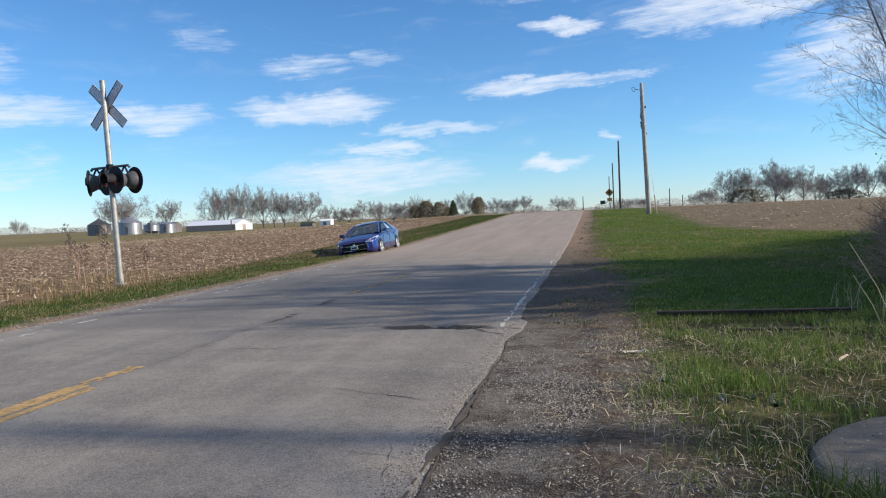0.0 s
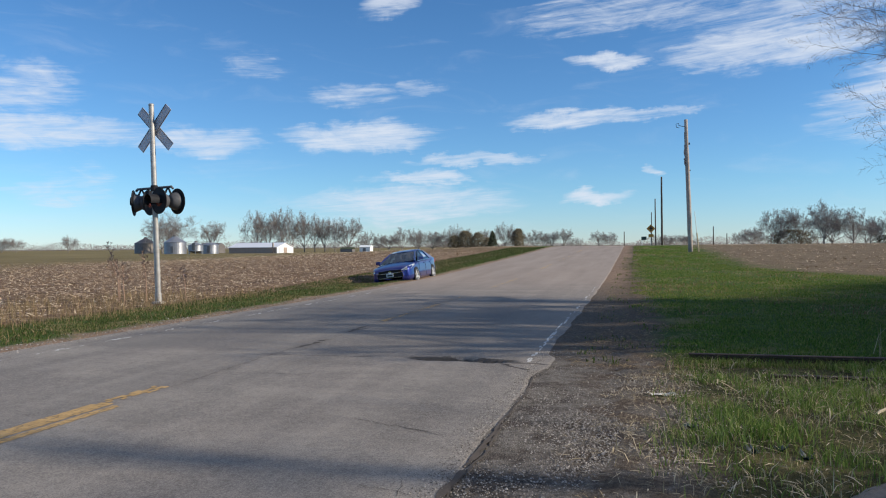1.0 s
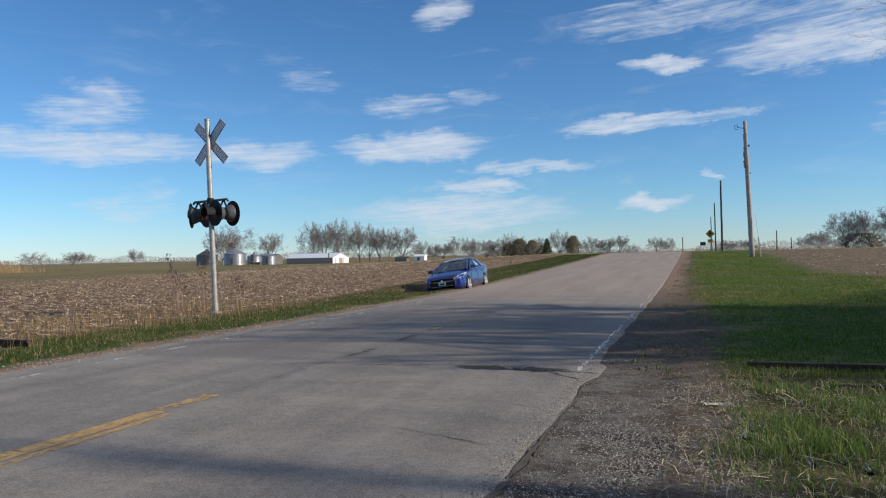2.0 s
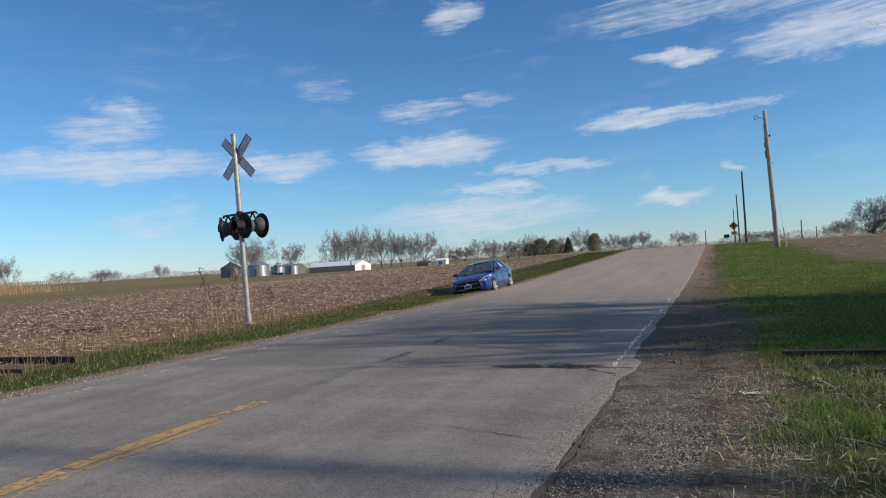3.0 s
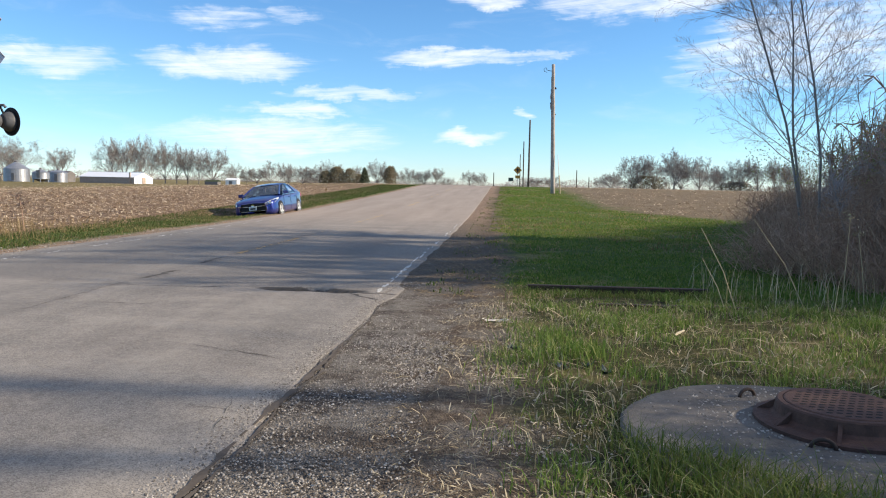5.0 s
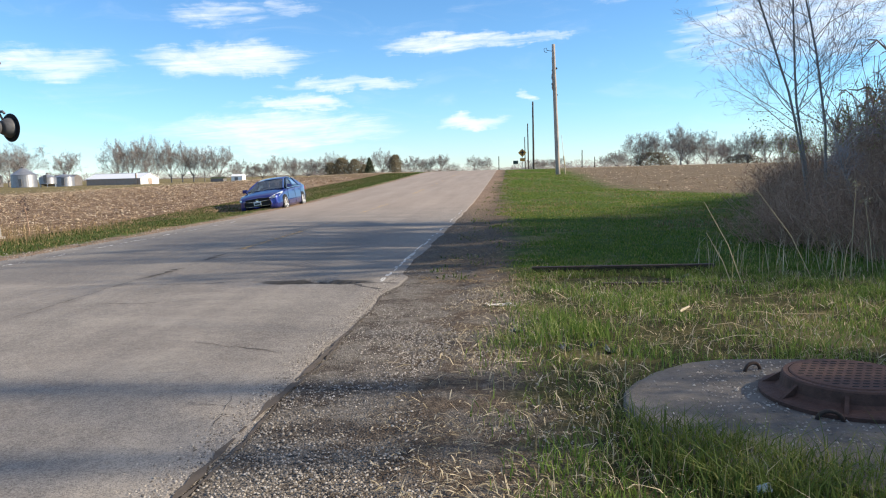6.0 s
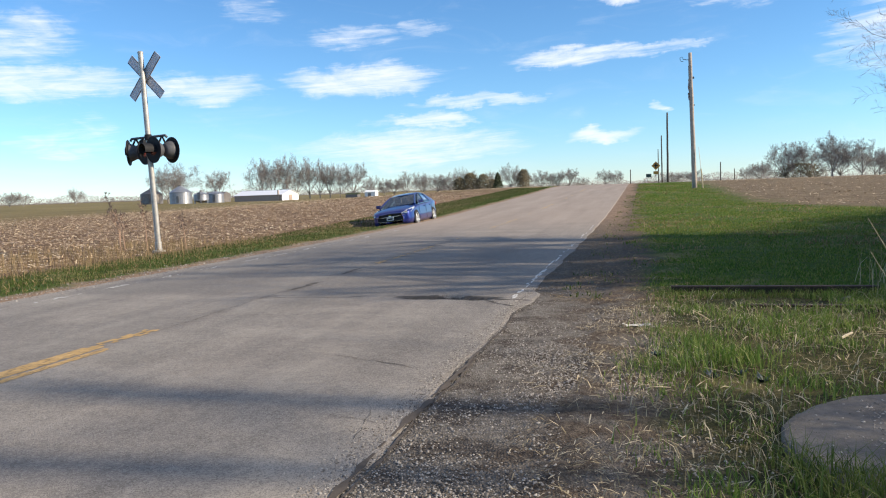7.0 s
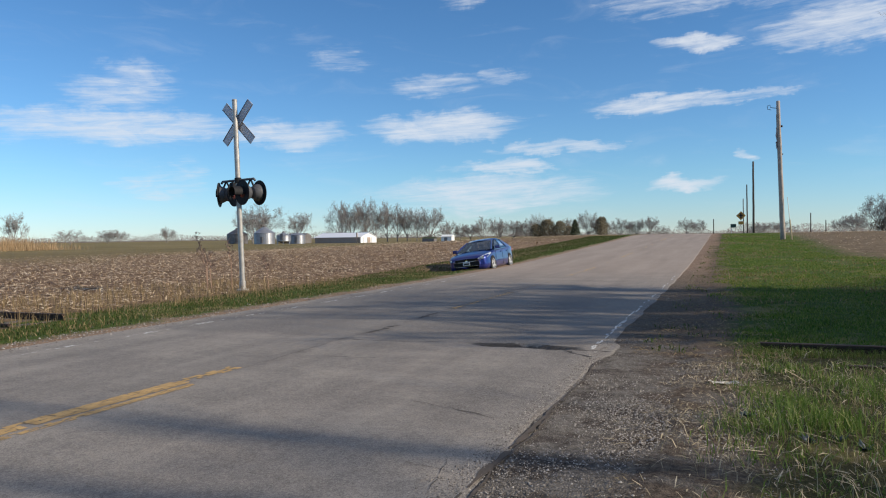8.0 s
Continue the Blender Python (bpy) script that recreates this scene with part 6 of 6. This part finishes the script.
SHRUBS = []
for i in range(3):
    t = thing("shrub", "tangled leafless brown shrub at the edge of the lawn", "shrub", "thicket beside the lawn")
    part("branch_mass", stems(500 + i, 115, 1.0, 1.0), M_STEM, t)
    SHRUBS.append(t)
# thick-stemmed back row, mostly out of view, added to shade the lawn
DENSE = []
for i in range(2):
    t = thing("shrub", "tall dense leafless brown shrub, added behind the thicket to deepen its shade", "shrub", "thicket beside the lawn")
    part("branch_mass", stems(520 + i, 80, 1.0, 1.0, 3.0), M_STEM, t)
    DENSE.append(t)
# the six near y 3 to 5, out of view, were added to shade the cap
PLACES = [(4.9, 11.8, 1.15), (5.4, 10.8, 1.6), (6.5, 10.4, 2.6), (5.2, 13.2, 1.45), (6.2, 11.8, 2.2), (5.8, 15.0, 1.6), (6.7, 13.5, 2.2), (6.2, 17.0, 1.5), (7.4, 15.8, 2.4), (7.3, 19.2, 1.2), (8.2, 18.0, 2.9), (8.1, 21.6, 1.2),
          (8.8, 21.0, 2.6), (8.9, 24.0, 0.9), (9.4, 24.0, 2.3), (9.7, 26.6, 0.75), (10.5, 28.6, 0.6), (10.6, 27.0, 1.9), (11.4, 31.0, 0.55), (7.6, 10.4, 3.4), (8.2, 12.5, 3.6), (9.0, 15.0, 3.7), (9.8, 18.5, 3.4), (4.6, 12.6, 0.75), (5.2, 10.0, 0.9), (6.2, 9.8, 1.5), (6.4, 3.5, 3.0), (6.6, 4.3, 3.4), (7.0, 5.0, 3.5), (7.7, 3.9, 3.9), (8.2, 4.7, 4.1), (7.4, 3.0, 3.5), (9.6, 11.6, 4.3), (9.8, 13.0, 4.6), (10.4, 14.4, 4.8), (10.8, 16.0, 4.8), (11.2, 17.4, 4.7), (11.8, 19.4, 4.6), (12.2, 21.5, 4.4), (11.6, 23.6, 3.4), (12.4, 25.6, 3.2), (8.6, 10.6, 3.9),
          (9.9, 10.2, 4.4), (10.2, 12.2, 4.7), (10.0, 13.7, 4.7), (10.6, 15.2, 4.8), (11.0, 16.7, 4.8), (11.5, 18.4, 4.7), (13.2, 10.4, 5.2), (13.6, 11.9, 5.5), (13.4, 13.4, 5.6), (14.0, 14.9, 5.7), (14.2, 16.4, 5.7), (14.6, 17.9, 5.6), (15.0, 19.4, 5.4), (13.9, 9.4, 5.0), (12.6, 20.8, 4.8), (13.0, 22.4, 4.8), (13.4, 24.2, 4.7), (13.8, 26.0, 4.4), (14.2, 28.0, 3.9), (12.9, 23.4, 4.7), (13.6, 25.2, 4.5)]
back = []
for i, (x, y, h) in enumerate(PLACES):
    wd = 1.5 + 0.35 * math.sin(i * 2.3) + (0.5 if h > 2.5 else 0)
    m = pose(x, y, gz1(x, y), 0, 0, 77 * i) @ Matrix.Diagonal((wd, wd, h, 1))
    if x > 9.5:
        tall = 1.32 if y < 21 else 1.08
        back.append(m @ Matrix.Diagonal((1.1, 1.1, tall, 1)))
    elif i < 3:
        SHRUBS[i].matrix_basis = m
    else:
        copy_thing(SHRUBS[i % 3], m).matrix_basis = m
for i, m in enumerate(back):
    if i < 2:
        DENSE[i].matrix_basis = m
    else:
        copy_thing(DENSE[i % 2], m).matrix_basis = m
for i, (x, y, z0, z1) in enumerate(((5.6, 13.6, 1.5, 2.3), (6.5, 12.2, 1.7, 2.6), (7.2, 11.6, 1.6, 2.9))):
    part("foliage", buds(600 + i, 1100, 2.6, z0, z1), M_BUD, SHRUBS[i % 3]).matrix_parent_inverse = SHRUBS[i % 3].matrix_basis.inverted() @ Matrix.Translation((x, y, 0))

p = spots(2600, 3.9, 9.5, 9.6, 24.0, 105, lambda x, y: np.exp(-((x - (5.1 + 0.29 * (y - 11.5))) / 0.55) ** 2))
blades("dead_grass", "tall brown dead grass along the foot of the thicket", p, np.random.default_rng(16).uniform(0.15, 0.7, len(p)), 0.008, M_REED, 0.7, 106)
p = spots(320, 2.4, 7.0, 8.2, 10.4, 93)
blades("dry_stalks", "tall pale dead stalks in front of the thicket", p, np.random.default_rng(14).uniform(0.15, 0.7, len(p)), 0.0055, M_STRAW, 0.5, 94)
for i, (x, y, dx, h) in enumerate(((2.42, 8.1, -0.28, 0.62), (2.56, 8.2, -0.42, 0.95), (3.45, 8.6, -0.62, 1.05), (3.9, 8.7, 0.05, 1.1), (4.2, 8.8, -0.1, 0.9), (4.75, 8.8, 0.12, 1.0))):
    t = thing("dead_stalk", "long thin straw-coloured stalk leaning over the track", "weed", "long dead stalks", at=pose(x, y, -0.02))
    mb = MB()
    mb.tube([(0, 0, 0), (dx * 0.4, 0.02, h * 0.5), (dx, 0.05, h)], [0.006, 0.005, 0.003], 5)
    part("stem", mb, M_STRAW, t)
    if i > 2:
        mb = MB()
        rng = np.random.default_rng(700 + i)
        for k in range(40):
            e = Vector((dx, 0.05, h)) + Vector(rng.normal(0, 0.03, 3))
            d = Vector(rng.normal(0, 0.011, 3))
            mb.add([e, e + d, e + Vector((d.y, d.z, d.x))], [(0, 1, 2)])
        tagged(part("seed_head", mb, M_STRAW, t), kind="stuff")

SAPLING = [(22, 0.38, 46, 9, 7), (9, 0.44, 34, 5, 4), (6, 0.5, 34, 3, 3), (4, 0.55, 34, 2, 3), (0, 0, 0, 1, 3)]
make_tree(31, 8.8, SAPLING, 0.030, "slender bare young tree with three thin stems above the thicket", "trees beside the lawn", 3, 0.09, pose(5.93, 14.8, 0), dirs=((-0.13, 0.0, 1), (-0.055, 0.03, 1), (0.03, 0.0, 1)), thin=0.72)
make_tree(37, 7.0, SAPLING, 0.034, "bare spreading tree behind the thicket", "trees beside the lawn", 2, 0.2, pose(8.2, 12.6, 0), dirs=((-0.22, 0.0, 1), (0.08, 0.05, 1)), thin=0.8)
BUSHY = [(12, 0.5, 40, 6, 5), (9, 0.46, 40, 4, 3), (6, 0.5, 38, 3, 3), (5, 0.5, 38, 2, 3), (0, 0, 0, 1, 3)]
make_tree(53, 4.3, BUSHY, 0.024, "dense twiggy leafless shrub tree rising from the thicket", "trees beside the lawn", 3, 0.28, pose(6.35, 12.4, 0), thin=0.85)
make_tree(59, 3.4, BUSHY, 0.022, "dense twiggy leafless shrub tree rising from the thicket", "trees beside the lawn", 3, 0.3, pose(5.5, 11.4, 0), thin=0.85)
SHADE = [(9, 0.55, 48, 6, 6), (6, 0.52, 42, 4, 4), (4, 0.5, 40, 3, 3), (0, 0, 0, 2, 3)]
shade = make_tree(41, 11.5, SHADE, 0.26, "tall bare roadside tree beyond the thicket", "trees beside the lawn", 1, 0.05, pose(11.5, 12.0, 0), dirs=((0.02, 0.0, 1),))
for x, y, k, rz in ((13.5, 12.1, 1.3, 80), (15.0, 14.7, 1.35, 150), (13.0, 18.6, 1.25, 200), (15.5, 20.4, 1.3, 300), (17.0, 13.3, 1.3, 250), (14.5, 16.8, 1.3, 60), (16.2, 16.0, 1.25, 20), (12.6, 14.4, 1.15, 110), (18.0, 17.6, 1.35, 330)):
    m = pose(x, y, gz1(x, y), 0, 0, rz) @ Matrix.Scale(k, 4)
    copy_thing(shade, m).matrix_basis = m


SLIM = [(9, 0.22, 38, 9, 7), (4, 0.4, 38, 3, 3), (0, 0, 0, 2, 3)]
slim = make_tree(47, 17.5, SLIM, 0.085, "tall slender bare tree with few branches", "trees beside the lawn", 1, 0.05, pose(22.0, 5.9, 0) @ Matrix.Scale(1.35, 4), dirs=((0.0, 0.015, 1),))
for x, y, rz in ((22.8, 6.4, 70), (23.4, 5.7, 200), (24.2, 6.5, 130)):
    m = pose(x, y, gz1(x, y), 0, 0, rz) @ Matrix.Scale(1.35, 4)
    copy_thing(slim, m).matrix_basis = m


# ---- gravel, litter ----
rng = np.random.default_rng(95)
p = spots(110000, -1.85, 0.5, 1.9, 10.0, 96, lambda x, y: np.clip(np.clip(0.02 + 1.1 * (lump(x, y, 0.9, 5.0) - 0.15), 0, 1) * (1 - 0.75 * smooth01((y - 6.5) / 1.5)) * np.exp(-((x + 0.85) / 0.6) ** 2) * (x > -1.45) + 0.4 * np.exp(-((x + 1.5) / 0.11) ** 2), 0, 1), 1.3)
z = np.where(p[:, 0] < -1.44, np.array(road_z(p[:, 0], p[:, 1])), gz(p[:, 0], p[:, 1]) - 0.02)
pebbles("gravel", "loose pale limestone gravel on the road shoulder", np.column_stack([p, z]), 0.0068, M_STONE, 97)
p = spots(4200, 0.6, 2.7, 2.9, 5.0, 98, lambda x, y: np.where(np.hypot(x - 1.66, y - 3.95) < 0.93, 0.9 * (np.hypot(x - 1.865, y - 4.15) > 0.45) * (0.2 + 0.8 * (np.hypot(x - 1.865, y - 4.15) < 0.85)), 0))
pebbles("gravel", "small stones lying on the concrete cap", np.column_stack([p, np.full(len(p), 0.052)]), 0.0075, M_STONE, 99)
p = spots(5000, -9.6, -8.2, 5.0, 26, 100, lambda x, y: np.exp(-((x + 9.0) / 0.35) ** 2), 1.4)
pebbles("gravel", "pale gravel along the far road edge", np.column_stack([p, np.maximum(gz(p[:, 0], p[:, 1]) - 0.005, 0)]), 0.014, M_STONE, 101)

p = spots(26000, -0.9, 0.9, 1.6, 8.4, 115, lambda x, y: (0.15 + 0.85 * lump(x, y, 1.3, 6.0)) * np.where(off_slab(x, y), np.exp(-((x + 0.15) / 0.5) ** 2), 0), 1.2)
z = gz(p[:, 0], p[:, 1]) - 0.008
pebbles("gravel", "pale chippings scattered into the edge of the grass", np.column_stack([p, z + 0.002]), 0.0078, M_STONE, 116)
p = spots(24000, -0.9, 1.0, 1.8, 8.6, 117, lambda x, y: lump(x, y, 1.1, 8.0) ** 1.5 * np.where(off_slab(x, y), np.exp(-((x - edge_x(y) + 0.15) / 0.38) ** 2), 0), 1.2)
strewn("straw_litter", "short chopped straw along the edge of the gravel", p, 0.042, 0.005, M_STRAW, 0.3, 118)
p = spots(700, 0.5, 2.7, 2.8, 5.0, 119, lambda x, y: np.where(np.hypot(x - 1.66, y - 3.95) < 0.95, np.exp(-((np.hypot(x - 1.865, y - 4.15) - 0.52) / 0.1) ** 2), 0))
pebbles("gravel", "gravel heaped against the manhole frame", np.column_stack([p, np.full(len(p), 0.054)]), 0.010, M_STONE, 120)
M_PAPER = material("white_foam", (0.6, 0.58, 0.55), 0.95, vary=0.1)
lit = thing("litter", "crumpled white scrap lying at the grass edge", "litter", at=pose(-0.12, 7.15, -0.005, 0, 0, 12))
mb = MB()
rng = np.random.default_rng(102)
mb.add([(0.115 * (i / 4 - 1) + rng.normal(0, 0.008), 0.05 * (j / 2 - 1) + rng.normal(0, 0.008), 0.012 + 0.012 * rng.random() + (0.02 if i in (0, 8) else 0)) for j in range(5) for i in range(9)], [(j * 9 + i, j * 9 + i + 1, (j + 1) * 9 + i + 1, (j + 1) * 9 + i) for j in range(4) for i in range(8)])
part("scrap", mb, M_PAPER, lit)
stone = thing("boulder", "pale rounded stone beside the sunken rail", "stone", at=pose(2.1, 8.8, -0.02) @ Matrix.Scale(0.6, 4))
mb = MB()
mb.lathe([(0.0, -0.03), (0.10, -0.02), (0.125, 0.04), (0.10, 0.09), (0.05, 0.115), (0.0, 0.12)], 12)
mb.v = [(x * (1 + 0.12 * math.sin(7 * y * 9)), y * 0.8, z * (1 + 0.1 * math.sin(x * 40))) for x, y, z in mb.v]
part("rock", mb, M_CONC, stone, smooth=True)
stk = thing("stick", "pale broken stick lying on the grass", "stick", at=pose(1.55, 6.6, 0.05, 0, 0, 48) @ Matrix.Scale(0.75, 4))
mb = MB()
mb.tube([(-0.1, 0, 0), (0, 0.008, 0.012), (0.12, 0, 0.03)], [0.014, 0.016, 0.012], 7)
part("wood", mb, material("pale_wood", (0.5, 0.42, 0.3), 0.8), stk)
cup = thing("plastic_cup", "crumpled clear plastic cup lying in the grass", "litter", at=pose(0.98, 2.92, 0.06, 62, 20, 40) @ Matrix.Scale(0.6, 4))
mb = MB()
mb.lathe([(0.0, 0.0), (0.026, 0.0), (0.036, 0.08), (0.038, 0.085), (0.034, 0.08), (0.024, 0.004), (0.0, 0.004)], 16)
mb.v = [(x * (1 + 0.12 * math.sin(z * 130 + y * 60)), y * 0.85, z) for x, y, z in mb.v]
clear = bpy.data.materials.new("clear_plastic")
clear.use_nodes = True
q = clear.node_tree.nodes["Principled BSDF"]
q.inputs["Transmission Weight"].default_value, q.inputs["Roughness"].default_value, q.inputs["Base Color"].default_value = 0.7, 0.15, (0.85, 0.9, 0.9, 1)
part("cup", mb, clear, cup)
M_DARKLEAF = material("dark_blue_green_leaf", (0.03, 0.045, 0.05), 0.5, vary=0.4, scale=12)
for i, (x, y) in enumerate(((0.42, 5.32), (0.72, 5.25), (0.60, 5.42), (0.05, 5.9))):
    rng = np.random.default_rng(800 + i)
    t = thing("broadleaf_weed", "small dark broad-leaved weed in the verge", "weed", "dark weeds in the verge", at=pose(x, y, 0.0, 0, 0, 50 * i))
    for k in range(7):
        a, ln = k * 0.9 + rng.normal(0, 0.2), rng.uniform(0.05, 0.10)
        d, o = Vector((math.cos(a), math.sin(a), rng.uniform(0.5, 1.3))).normalized(), Vector((-math.sin(a), math.cos(a), 0))
        mb = MB()
        mb.add([(0, 0, 0), d * ln * 0.5 + o * 0.018, d * ln, d * ln * 0.5 - o * 0.018, d * ln * 0.5 + Vector((0, 0, 0.006))], [(0, 1, 4), (1, 2, 4), (2, 3, 4), (3, 0, 4)])
        part("leaf", mb, M_DARKLEAF, t)
